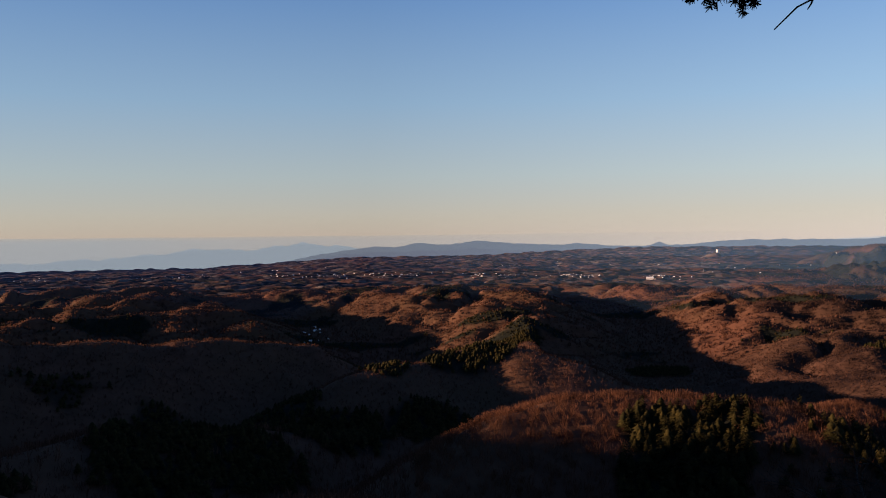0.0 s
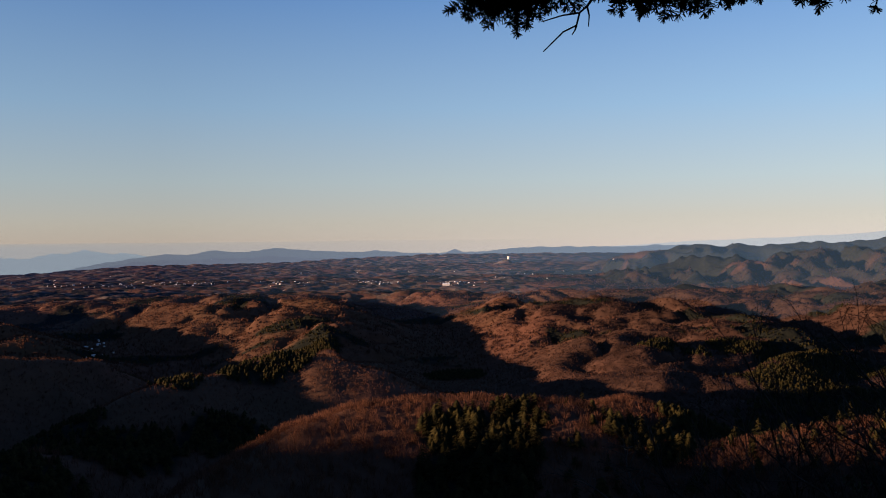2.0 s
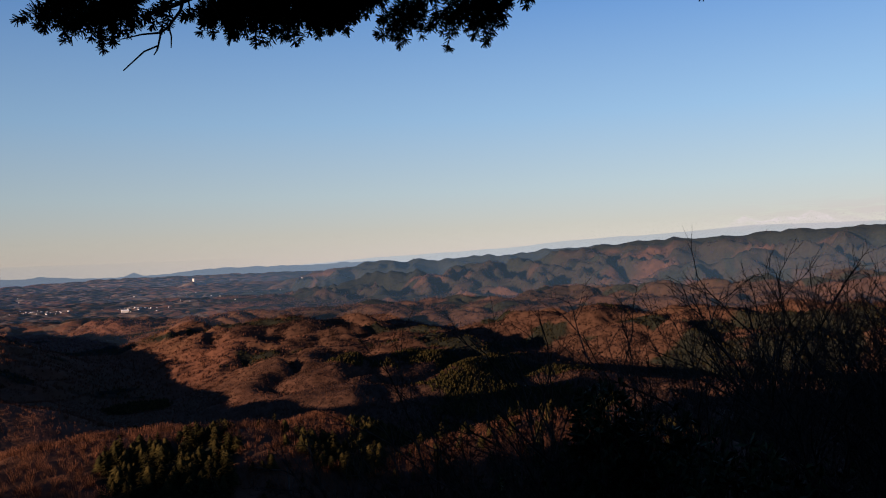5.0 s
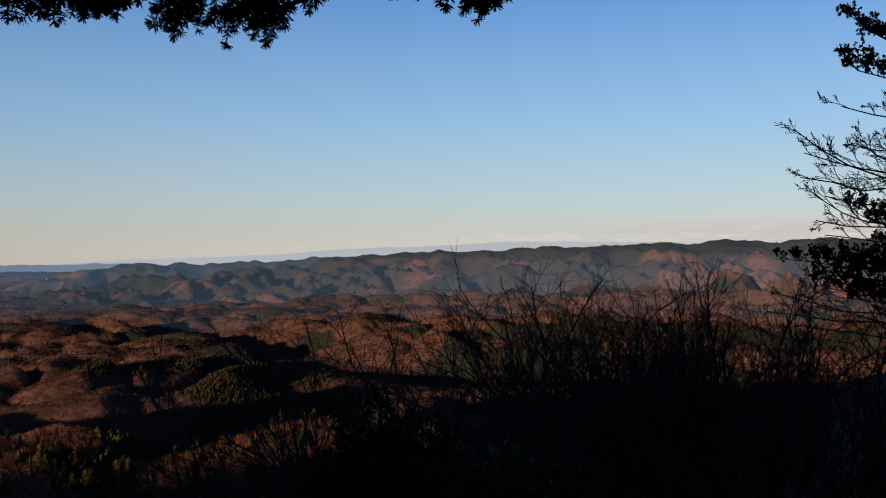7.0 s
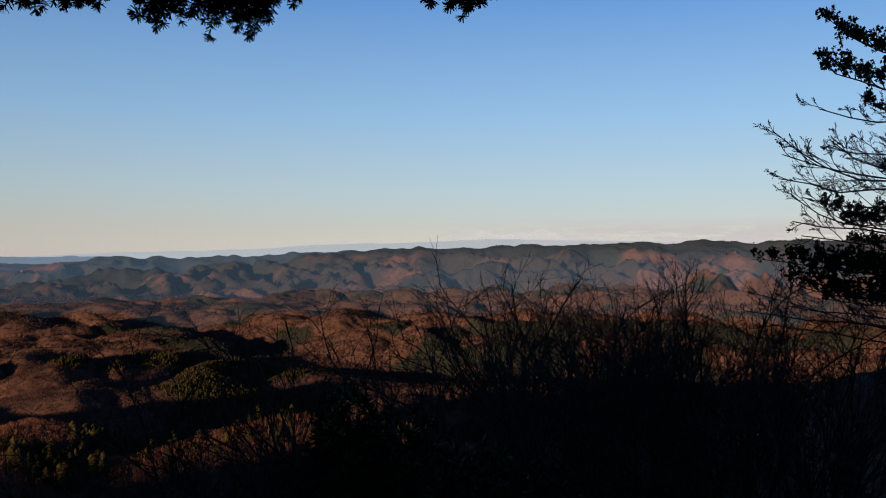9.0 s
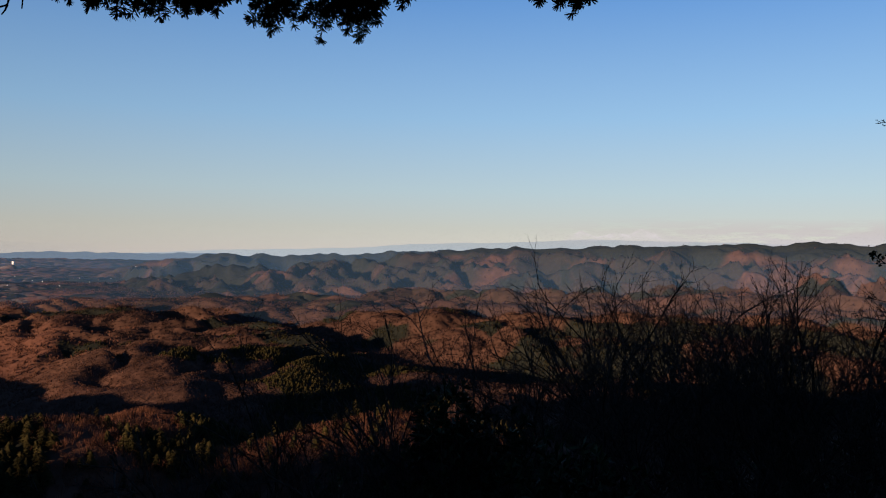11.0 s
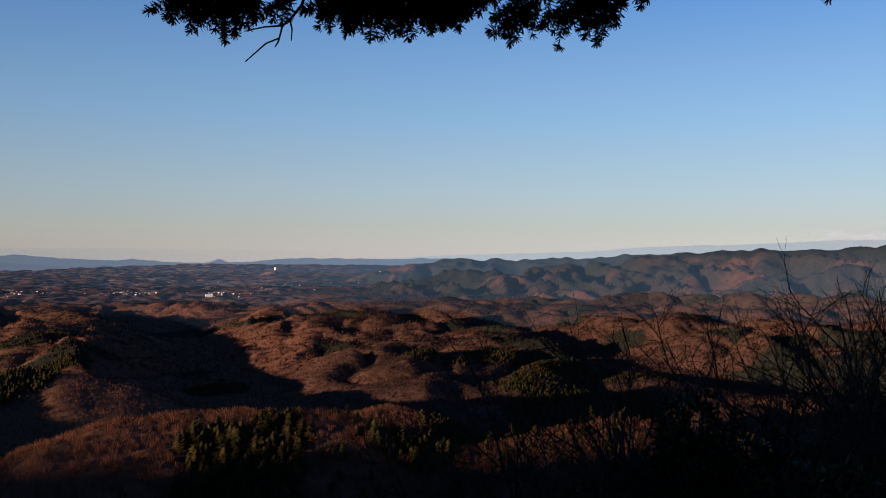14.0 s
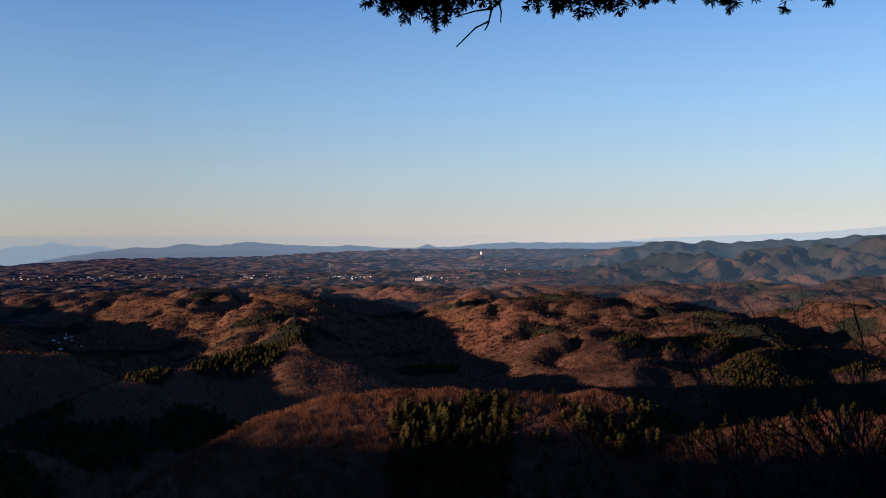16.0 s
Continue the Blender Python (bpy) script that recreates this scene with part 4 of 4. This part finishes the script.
def undergrowth():
    """Twigs, stalks and leaves that cover the slope between the shrubs."""
    rng = np.random.default_rng(55)
    wood, leaves = Shape(), Shape()
    for n in range(3000):
        b, r = (rng.uniform(38, 100), rng.uniform(2.4, 13)) if n < 1700 else (rng.uniform(50, 104), rng.uniform(6, 34))
        a = radians(b)
        x, y = math.sin(a) * r, math.cos(a) * r
        z = height_at(x, y)[0]
        tall = rng.uniform(0.25, 0.9) * (0.6 + 0.06 * r)
        d = unit(np.array((rng.normal(0, 0.35), rng.normal(0, 0.35), 1)))
        p = np.array((x, y, z - 0.03))
        q = p + d * tall
        wood.tube([p, p + d * tall * 0.5 + rng.normal(0, 0.03, 3), q], 0.003 + 0.0004 * r, 0.0015, 3)
        for k in range(3):
            f = rng.uniform(0.4, 0.95)
            e = p + d * tall * f
            wood.tube([e, e + unit(d + rng.normal(0, 0.6, 3)) * tall * 0.35], 0.0022, 0.001, 3)
        if rng.uniform() < 0.55:
            for k in range(3):
                leaf_whorl(leaves, rng, p + d * tall * rng.uniform(0.3, 1.0) + rng.normal(0, 0.06, 3), d, 6, 0.06 + 0.002 * r, 0.02 + 0.001 * r)
    tagged(new("undergrowth", wood.mesh("undergrowth", BARK)), "dense dark twigs and stalks covering the shaded slope", "undergrowth", kind="stuff")
    tagged(new("undergrowth_leaves", leaves.mesh("undergrowth_leaves", LEAF)), "small dark leaves among the twigs on the slope", "undergrowth", kind="stuff")


undergrowth()


def side_tree(name, label, root_b, root_r, limbs, needles, seed):
    """A tree just out of view, whose limbs reach in: (elevation at the trunk, distance of the tip, then bearing and elevation of the points that the limb passes)."""
    rng = np.random.default_rng(seed)
    a = radians(root_b)
    x, y = math.sin(a) * root_r, math.cos(a) * root_r
    z = height_at(x, y)[0]
    tree = empty(name)
    s = Shape()
    s.tube([(x, y, z - 0.3), (x + 0.03, y, 0), (x, y + 0.05, 1.6), (x - 0.05, y, 4.5)], 0.12, 0.05, 10)
    part("trunk", s.mesh("trunk", BARK), tree)
    for start_e, r, *way in limbs:
        start = np.array((x, y, math.tan(radians(start_e)) * root_r))
        tip_b = way[-1][0]
        knots = [start] + [polar(b, e, r + (root_r - r) * ((b - tip_b) / (root_b - tip_b))) for b, e in way]
        along = np.concatenate(([0], np.cumsum([np.linalg.norm(q - p) for p, q in zip(knots[:-1], knots[1:])])))
        span = along[-1]
        steps = np.linspace(0, span, 13)
        line = np.column_stack([np.interp(steps, along, [k[c] for k in knots]) for c in range(3)])
        line[1:-1] = line[1:-1] * 0.5 + (line[:-2] + line[2:]) * 0.25 + rng.normal(0, 0.008, (11, 3))
        wood, green, tips = Shape(), Shape(), []
        wood.tube(line, 0.016 if needles else 0.008, 0.0022, 6)
        count = 34 if needles else 14
        for k in range(count):
            f = 0.30 + 0.70 * (k + rng.uniform(0, 0.8)) / count
            i = min(11, int(f * 12))
            at = line[i] + (line[i + 1] - line[i]) * min(1.0, f * 12 - i)
            d = unit(line[i + 1] - line[i])
            side = np.cross(d, (0, 0, 1)) * rng.choice([-1, 1])
            if needles:
                out = unit(side * rng.uniform(0.2, 1.0) + (0, 0, rng.uniform(0.1, 0.9)))
                length = 0.15 * (1.25 - 0.75 * f) * rng.uniform(0.6, 1.25)
                grow(wood, rng, at, unit(d * 0.7 + out), length, 0.005, 1, 0.12, 0.6, 3, None, tips)
            else:
                out = unit(side * rng.uniform(0.2, 1.0) + (0, 0, rng.uniform(-0.25, 0.8)))
                length = span * 0.15 * (1.2 - 0.8 * f) * rng.uniform(0.6, 1.25)
                grow(wood, rng, at, unit(d * 0.9 + out * 0.8), length, 0.0026, 2, 0.07, 0.6, 4, wood, tips)
        limb = part("limb", wood.mesh("limb", BARK), tree)
        if needles:
            tips.append((line[-1], unit(line[-1] - line[-2])))
            for p, dd in tips:
                for _ in range(3):
                    leaf_whorl(green, rng, p + rng.normal(0, 0.013, 3), unit(dd * 0.5 + (0, 0, 0.6)), 15, 0.0165, 0.0085)
            part("needles", green.mesh("needles", NEEDLE), limb, "dark green tufts at the twig ends")
    return tagged(tree, label, "tree")


side_tree("pine_tree", "evergreen tree with dark flat pads of needles", 92, 6.6,
          [(9.0, 5.95, (81.2, 12.0), (78.4, 13.2), (76.8, 14.8)), (10.0, 5.9, (81.1, 12.0), (79.3, 12.6), (78.0, 13.6)), (9.4, 5.95, (81.1, 10.0), (79.0, 10.4), (77.6, 11.2), (76.6, 12.3)),
           (9.0, 5.9, (81.2, 10.4), (79.2, 10.9), (77.7, 11.9)), (7.2, 6.0, (81.1, 8.2), (80.0, 8.8), (79.2, 9.4)), (12.6, 5.9, (81.2, 14.0), (80.6, 14.4)),
           (3.2, 6.0, (80.9, 2.4), (78.7, 2.3), (77.2, 3.1)), (2.4, 6.1, (80.9, 2.0), (79.0, 1.9), (78.0, 2.3)), (4.2, 6.0, (81.1, 4.8), (80.2, 5.2)), (0.4, 6.0, (81.0, 0.5), (78.8, 0.8)),
           (-1.5, 6.1, (80.0, -1.0), (73.2, -0.1)), (-1.2, 6.2, (80.0, -0.7), (75.0, 0.0)), (-2.0, 6.0, (80.0, -1.6), (75.2, -1.0)), (-2.2, 5.8, (80.0, -0.6), (76.5, 0.1)),
           (-2.4, 6.0, (80.0, -2.2), (76.6, -1.6)), (-2.8, 6.2, (80.0, -2.6), (75.0, -1.7)), (-1.6, 6.0, (81.0, -0.6), (79.0, -0.1)), (-3.0, 6.0, (80.0, -2.9), (76.8, -2.5)), (-1.0, 5.9, (80.0, -0.9), (77.4, -0.5))], True, 61)
side_tree("bare_tree", "leafless tree with fine spreading twigs and buds", 96, 4.3,
          [(7.8, 3.95, (81.0, 8.2), (79.5, 8.2), (77.8, 8.4), (76.8, 9.2)), (4.2, 3.9, (81.1, 4.6), (77.6, 4.9), (76.1, 6.0), (75.0, 7.1), (74.1, 8.0)), (4.0, 4.0, (80.0, 4.7), (77.0, 5.6), (75.4, 6.2), (74.7, 6.5)),
           (4.0, 3.9, (81.1, 4.1), (77.1, 4.0), (75.6, 4.6), (74.5, 5.0)), (0.4, 4.0, (79.0, 1.7), (76.5, 2.8), (75.2, 3.9)), (1.0, 4.0, (80.0, 1.6), (76.7, 2.0), (75.3, 2.3)),
           (0.6, 4.1, (81.1, 1.0), (77.5, 1.0), (75.8, 1.4)), (5.0, 4.0, (79.5, 5.4), (78.2, 6.4), (77.5, 7.2)), (5.0, 4.1, (80.0, 6.2), (78.4, 6.4), (77.2, 6.9)), (3.0, 4.1, (80.0, 3.2), (77.0, 3.3), (75.8, 3.8)),
           (-4.6, 4.4, (82.0, -4.2), (72.4, -3.4)), (-5.0, 4.5, (82.0, -4.6), (73.5, -2.4)), (-3.8, 4.2, (82.0, -3.8), (75.0, -3.0)), (-5.5, 4.4, (82.0, -5.2), (74.0, -4.2))], False, 67)


# unseen conifers added on the summit behind the eye, to shade the slope
_rng = np.random.default_rng(71)
for n in range(26):
    b, r = 132 + 150 * ((n * 0.618034) % 1), 7.5 + 1.1 * n
    x, y = math.sin(radians(b)) * r, math.cos(radians(b)) * r
    tree = copy_thing(patterns[n % 4], pose(x, y, height_at(x, y)[0], 0, 0, _rng.uniform(0, 360)))
    tree.scale = (1.0, 1.0, _rng.uniform(0.7, 0.95))
    tagged(tree, "unseen tall conifer added on the summit for shade", "tree", "conifers on the summit")


# ---- the plain: houses, the works with the white roof, the water tower ----
def house(w, d, h, mat_wall, mat_roof):
    """A house with four walls and a pitched roof, at its true proportions."""
    ob = empty("house")
    x, y = w / 2, d / 2
    v = [(-x, -y, -3), (x, -y, -3), (x, y, -3), (-x, y, -3), (-x, -y, h), (x, -y, h), (x, y, h), (-x, y, h), (-x, 0, h * 1.45), (x, 0, h * 1.45)]
    f = [(0, 1, 5, 4), (1, 2, 6, 9, 5), (2, 3, 7, 6), (3, 0, 4, 8, 7)]
    part("wall", mesh_from("wall", v, f, mat_wall), ob)
    o, u = 0.5, h * 1.45
    v = [(-x - o, -y - o, h - 0.3), (x + o, -y - o, h - 0.3), (x + o, 0, u), (-x - o, 0, u), (x + o, y + o, h - 0.3), (-x - o, y + o, h - 0.3)]
    v += [(a, b, c + 0.25) for a, b, c in v]
    f = [(6, 7, 8, 9), (9, 8, 10, 11), (0, 3, 2, 1), (3, 5, 4, 2), (0, 1, 7, 6), (4, 5, 11, 10), (1, 2, 8, 7), (2, 4, 10, 8), (5, 3, 9, 11), (3, 0, 6, 9)]
    part("roof", mesh_from("roof", v, f, mat_roof), ob)
    return ob


ROOF_DARK = plain("tiled_roof", (0.08, 0.08, 0.09), (0.16, 0.15, 0.16), 0.3, 0.6)
ROOF_PALE = plain("metal_roof", (0.45, 0.46, 0.48), (0.62, 0.62, 0.62), 0.3, 0.5)


def spot(b, true):
    """The place on the ground at a bearing and a true range, and how small things are drawn there."""
    r = true if true < NEAR else NEAR + (true - NEAR) * DRAWN
    a = radians(b)
    x, y = math.sin(a) * r, math.cos(a) * r
    return np.array((x, y, height_at(x, y)[0])), r / true


def scattered_houses(rng, lots):
    """The many small houses of the towns that nobody could count."""
    v, t = [], []
    for b, true in lots:
        at, scale = spot(b, true)
        w, d, h = (n * scale * rng.uniform(0.3, 0.5) for n in (rng.uniform(10, 22), 9, 6))
        c, q = math.cos(rng.uniform(0, 3)), math.sin(rng.uniform(0, 3))
        n = len(v)
        for x, y, z in ((-w, -d, -2), (w, -d, -2), (w, d, -2), (-w, d, -2), (-w, -d, h), (w, -d, h), (w, d, h), (-w, d, h), (-w, 0, h * 1.4), (w, 0, h * 1.4)):
            v.append((at[0] + (x * c - y * q) / 2, at[1] + (x * q + y * c) / 2, at[2] + z))
        for f in ((0, 1, 5), (0, 5, 4), (1, 2, 6), (1, 6, 5), (2, 3, 7), (2, 7, 6), (3, 0, 4), (3, 4, 7), (4, 5, 9), (4, 9, 8), (6, 7, 8), (6, 8, 9), (5, 6, 9), (7, 4, 8)):
            t.append(tuple(n + k for k in f))
    tagged(new("scattered_houses", mesh_tris("scattered_houses", np.array(v), np.array(t), WHITE_WALL)), "many small pale houses scattered over the plain", "buildings", kind="stuff")


def settle():
    rng = np.random.default_rng(77)
    kinds = [house(11, 8, 5.5, WHITE_WALL, ROOF_DARK), house(26, 14, 8, WHITE_WALL, ROOF_PALE), house(15, 10, 9, WHITE_WALL, ROOF_PALE), house(12, 9, 6, TAN_WALL, ROOF_DARK)]
    used = set()
    # towns: bearing, true range, half-width in degrees, depth, number
    towns = [(-26, 5900, 4, 900, 34), (-19, 5700, 5, 800, 46), (-9, 5450, 4, 500, 50), (-3, 5350, 3, 380, 50), (3, 5250, 3.2, 380, 50), (9, 5150, 2.6, 380, 48), (14.5, 5000, 1.8, 260, 44),
             (-12, 7000, 9, 900, 22), (6, 6600, 8, 900, 22), (20, 6300, 6, 800, 16), (-9.5, 2500, 1.6, 300, 14), (19, 5400, 3, 500, 8)]
    lots = []
    for b, t, w, d, n in towns:
        for _ in range(n):
            tries = [(b + rng.normal(0, w / 2), t + rng.normal(0, d / 2)) for _ in range(3)]
            lots.append(max(tries, key=lambda q: spot(*q)[0][2] / (spot(*q)[1] * q[1])) if t > 3000 else min(tries, key=lambda q: spot(*q)[0][2]))
    singles = [(51.9, 1700, 1), (52.6, 1720, 3), (56.8, 1690, 3), (57.4, 1670, 3), (62.8, 1700, 3), (60.1, 1740, 3), (66.5, 1650, 3)]
    rng.shuffle(lots)
    scattered_houses(rng, lots[230:])
    lots = lots[:230]
    for b, t, k in [(b, t, int(rng.choice([0, 0, 0, 0, 1, 2]))) for b, t in lots] + singles:
        at, scale = spot(b, t)
        scale *= 0.42 if t < 2700 else rng.uniform(0.3, 0.52)
        m = pose(*at, 0, 0, rng.uniform(0, 360))
        if k not in used:
            ob = kinds[k]
            ob.matrix_basis = m
            used.add(k)
        else:
            ob = copy_thing(kinds[k], m)
        ob.scale = (scale, scale, scale)
        tagged(ob, ("small pale house with a dark tiled roof", "long white hall with a pale metal roof", "tall pale building with a metal roof", "weathered tan house with a dark tiled roof")[k], "building", "houses on the plain")
    # the great white hall just behind the hills
    at, scale = spot(13.9, 4950)
    hall = house(40, 20, 11, WHITE_WALL, ROOF_PALE)
    hall.name = "white_hall"
    hall.matrix_basis = pose(at[0], at[1], at[2], 0, 0, -8)
    hall.scale = (scale, scale, scale)
    tagged(hall, "large white hall with a pale roof on the plain", "building")
    # the water tower
    at, scale = spot(18.2, 8150)
    r = math.hypot(at[0], at[1])
    top = math.tan(radians(-0.89)) * r
    tower = empty("water_tower", at)
    s = Shape()
    s.tube([(0, 0, -5), (0, 0, top - at[2] - 13)], 3.2, 3.2, 14)
    part("shaft", s.mesh("shaft", WHITE_WALL), tower)
    s = Shape()
    s.tube([(0, 0, top - at[2] - 15), (0, 0, top - at[2] - 11), (0, 0, top - at[2])], 5.4, 5.8, 18)
    part("tank", s.mesh("tank", WHITE_WALL), tower)
    tagged(tower, "white round water tower standing on the far plain", "tower")


settle()


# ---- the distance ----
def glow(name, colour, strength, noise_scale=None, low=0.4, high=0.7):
    """Distance that glows by itself, haze and light put into its colour; with a noise scale, thin cloud with ragged
    edges.
    """
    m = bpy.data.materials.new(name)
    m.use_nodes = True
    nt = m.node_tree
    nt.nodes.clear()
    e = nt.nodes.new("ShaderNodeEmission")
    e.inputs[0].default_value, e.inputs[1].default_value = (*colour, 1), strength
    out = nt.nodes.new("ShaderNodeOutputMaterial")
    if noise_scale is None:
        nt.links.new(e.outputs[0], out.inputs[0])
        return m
    tc = nt.nodes.new("ShaderNodeTexCoord")
    mp = nt.nodes.new("ShaderNodeMapping")
    mp.inputs["Scale"].default_value = noise_scale
    n = nt.nodes.new("ShaderNodeTexNoise")
    n.inputs["Scale"].default_value, n.inputs["Detail"].default_value = 1.0, 6.0
    r = nt.nodes.new("ShaderNodeMapRange")
    r.inputs[1].default_value, r.inputs[2].default_value, r.inputs[4].default_value = low, high, 0.75
    edge = nt.nodes.new("ShaderNodeMath")
    edge.operation = "MULTIPLY"
    fade = nt.nodes.new("ShaderNodeVertexColor")
    fade.layer_name = "fade"
    mixer = nt.nodes.new("ShaderNodeMixShader")
    clear = nt.nodes.new("ShaderNodeBsdfTransparent")
    nt.links.new(tc.outputs["Object"], mp.inputs[0])
    nt.links.new(mp.outputs[0], n.inputs["Vector"])
    nt.links.new(n.outputs[0], r.inputs[0])
    nt.links.new(r.outputs[0], edge.inputs[0])
    nt.links.new(fade.outputs[0], edge.inputs[1])
    nt.links.new(edge.outputs[0], mixer.inputs[0])
    nt.links.new(clear.outputs[0], mixer.inputs[1])
    nt.links.new(e.outputs[0], mixer.inputs[2])
    nt.links.new(mixer.outputs[0], out.inputs[0])
    return m


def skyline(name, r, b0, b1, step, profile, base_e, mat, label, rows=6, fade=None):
    """A far range of mountains, a bank of cloud or a sheet of haze: a strip whose upper edge follows profile(bearing).
    """
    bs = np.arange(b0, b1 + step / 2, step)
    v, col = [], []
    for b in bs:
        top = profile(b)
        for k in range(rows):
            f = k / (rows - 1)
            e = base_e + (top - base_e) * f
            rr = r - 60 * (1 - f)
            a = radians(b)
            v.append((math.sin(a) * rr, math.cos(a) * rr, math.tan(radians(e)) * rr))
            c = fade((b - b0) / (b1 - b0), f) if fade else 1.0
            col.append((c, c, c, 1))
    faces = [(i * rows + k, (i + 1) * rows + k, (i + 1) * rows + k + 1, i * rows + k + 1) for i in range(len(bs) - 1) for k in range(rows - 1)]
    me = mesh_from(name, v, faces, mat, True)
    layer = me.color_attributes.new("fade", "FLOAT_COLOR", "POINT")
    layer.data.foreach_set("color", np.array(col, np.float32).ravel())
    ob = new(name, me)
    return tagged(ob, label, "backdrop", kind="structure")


def wave(b, seed, size):
    return float(fractal(np.array([b * 1.0]), np.array([seed * 3.7]), size, seed, 4)[0] - 0.5)


# hills and mountains on the edge of the sky, their haze painted as glowing blue
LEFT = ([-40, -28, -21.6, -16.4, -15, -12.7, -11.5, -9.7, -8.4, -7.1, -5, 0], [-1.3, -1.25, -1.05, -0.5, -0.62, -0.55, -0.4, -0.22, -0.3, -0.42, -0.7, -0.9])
skyline("blue_hills", 4790, -40, 0, 0.1, lambda b: float(np.interp(b, *LEFT)) + 0.34 * wave(b, 3, 0.8), -2.0, glow("blue_hill_haze", (0.265, 0.315, 0.365), 0.245), "far hills glowing in painted pale blue haze")
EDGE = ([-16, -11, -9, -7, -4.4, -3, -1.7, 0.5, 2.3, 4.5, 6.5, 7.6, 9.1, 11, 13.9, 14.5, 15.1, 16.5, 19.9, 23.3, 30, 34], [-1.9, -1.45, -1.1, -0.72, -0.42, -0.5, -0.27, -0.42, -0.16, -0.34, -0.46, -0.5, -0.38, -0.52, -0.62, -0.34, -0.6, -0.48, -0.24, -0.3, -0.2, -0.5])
skyline("grey_blue_hills", 4720, -16, 34, 0.06, lambda b: float(np.interp(b, *EDGE)) + 0.17 * wave(b, 21, 0.7), -2.0, glow("hill_haze", (0.150, 0.175, 0.218), 0.245), "line of hills in painted grey-blue haze along the edge of the plain")
skyline("dusky_hills", 4700, -16, 34, 0.06, lambda b: -0.78 - 1.4 * max(0.0, (-5 - b) / 11) - 0.25 * max(0.0, (b - 13) / 8) + 0.45 * wave(b, 27, 2.6) + 0.12 * wave(b, 31, 0.5), -2.0, glow("dusky_hill_haze", (0.135, 0.152, 0.198), 0.245), "low hills in painted dusky haze beyond the plain")
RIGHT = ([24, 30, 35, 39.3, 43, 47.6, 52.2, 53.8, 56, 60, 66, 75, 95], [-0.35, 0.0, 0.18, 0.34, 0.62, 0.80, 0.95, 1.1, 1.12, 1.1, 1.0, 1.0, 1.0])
skyline("blue_mountains", 4800, 24, 95, 0.1, lambda b: float(np.interp(b, *RIGHT)) + 0.12 * wave(b, 5, 1.5), -1.0, glow("mountain_haze", (0.465, 0.465, 0.465), 0.245), "far mountain range in painted pale blue haze")
# the peak's warm light is put into its glowing colour
SNOW = ([53.2, 54.2, 54.8, 55.3, 55.9, 57.0, 57.9, 58.7, 59.2, 59.7, 60.6], [0.9, 1.45, 1.78, 1.5, 1.3, 1.62, 1.5, 1.9, 1.75, 1.55, 1.0])
skyline("snow_mountain", 4790, 53.2, 60.6, 0.05, lambda b: float(np.interp(b, *SNOW)) + 0.14 * wave(b, 9, 0.6), 1.0, glow("snow_warm_glow", (0.78, 0.68, 0.69), 0.26, (0.02, 0.02, 0.03), 0.36, 0.62), "distant snow-covered peak with warm light painted in", fade=lambda u, f: f)
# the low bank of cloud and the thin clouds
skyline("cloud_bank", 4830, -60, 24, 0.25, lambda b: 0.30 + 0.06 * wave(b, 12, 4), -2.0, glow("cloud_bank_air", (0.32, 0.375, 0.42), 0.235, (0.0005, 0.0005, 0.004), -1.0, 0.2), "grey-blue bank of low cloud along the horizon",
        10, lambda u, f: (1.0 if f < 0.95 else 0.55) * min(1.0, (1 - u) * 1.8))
skyline("thin_cloud", 4840, 50, 95, 0.25, lambda b: 2.7 + 0.5 * wave(b, 14, 6), 0.6, glow("thin_cloud_air", (0.62, 0.53, 0.54), 0.26, (0.004, 0.004, 0.022), 0.36, 0.50), "thin pink-grey cloud above the far mountains",
        10, lambda u, f: min(1, u * 2.5) * math.sin(math.pi * min(1, 0.25 + f * 0.75)) ** 1.0)


# ---- the air: faint blue sheets added over the low land in place of haze, lit by sun and sky ----
def haze_sheet_material(thick):
    m = bpy.data.materials.new("haze_blue")
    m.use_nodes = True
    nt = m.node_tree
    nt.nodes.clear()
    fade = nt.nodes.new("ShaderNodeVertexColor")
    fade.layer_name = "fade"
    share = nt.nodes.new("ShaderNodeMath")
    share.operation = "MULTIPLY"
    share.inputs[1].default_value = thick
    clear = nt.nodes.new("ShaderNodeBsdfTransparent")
    blue_air = nt.nodes.new("ShaderNodeBsdfDiffuse")
    # the blue of far haze is put into the sheet's own colour
    blue_air.inputs[0].default_value = (0.20, 0.46, 0.95, 1)
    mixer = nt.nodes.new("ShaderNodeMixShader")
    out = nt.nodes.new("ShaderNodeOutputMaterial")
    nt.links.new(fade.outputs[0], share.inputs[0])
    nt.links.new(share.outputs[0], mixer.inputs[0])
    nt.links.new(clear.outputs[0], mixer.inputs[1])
    nt.links.new(blue_air.outputs[0], mixer.inputs[2])
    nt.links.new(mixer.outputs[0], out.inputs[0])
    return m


HAZE_SHEET = haze_sheet_material(0.015)
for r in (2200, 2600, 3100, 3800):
    skyline("haze_sheet", r, -180, 180, 3.0, lambda b: 1.8, -9.0, HAZE_SHEET, "faint blue sheet standing in for haze over the low land", 12, lambda u, f: min(1.0, (1 - f) * 4.5) * (0.7 if r < 2500 else 1.3 if r < 3000 else 1.8))
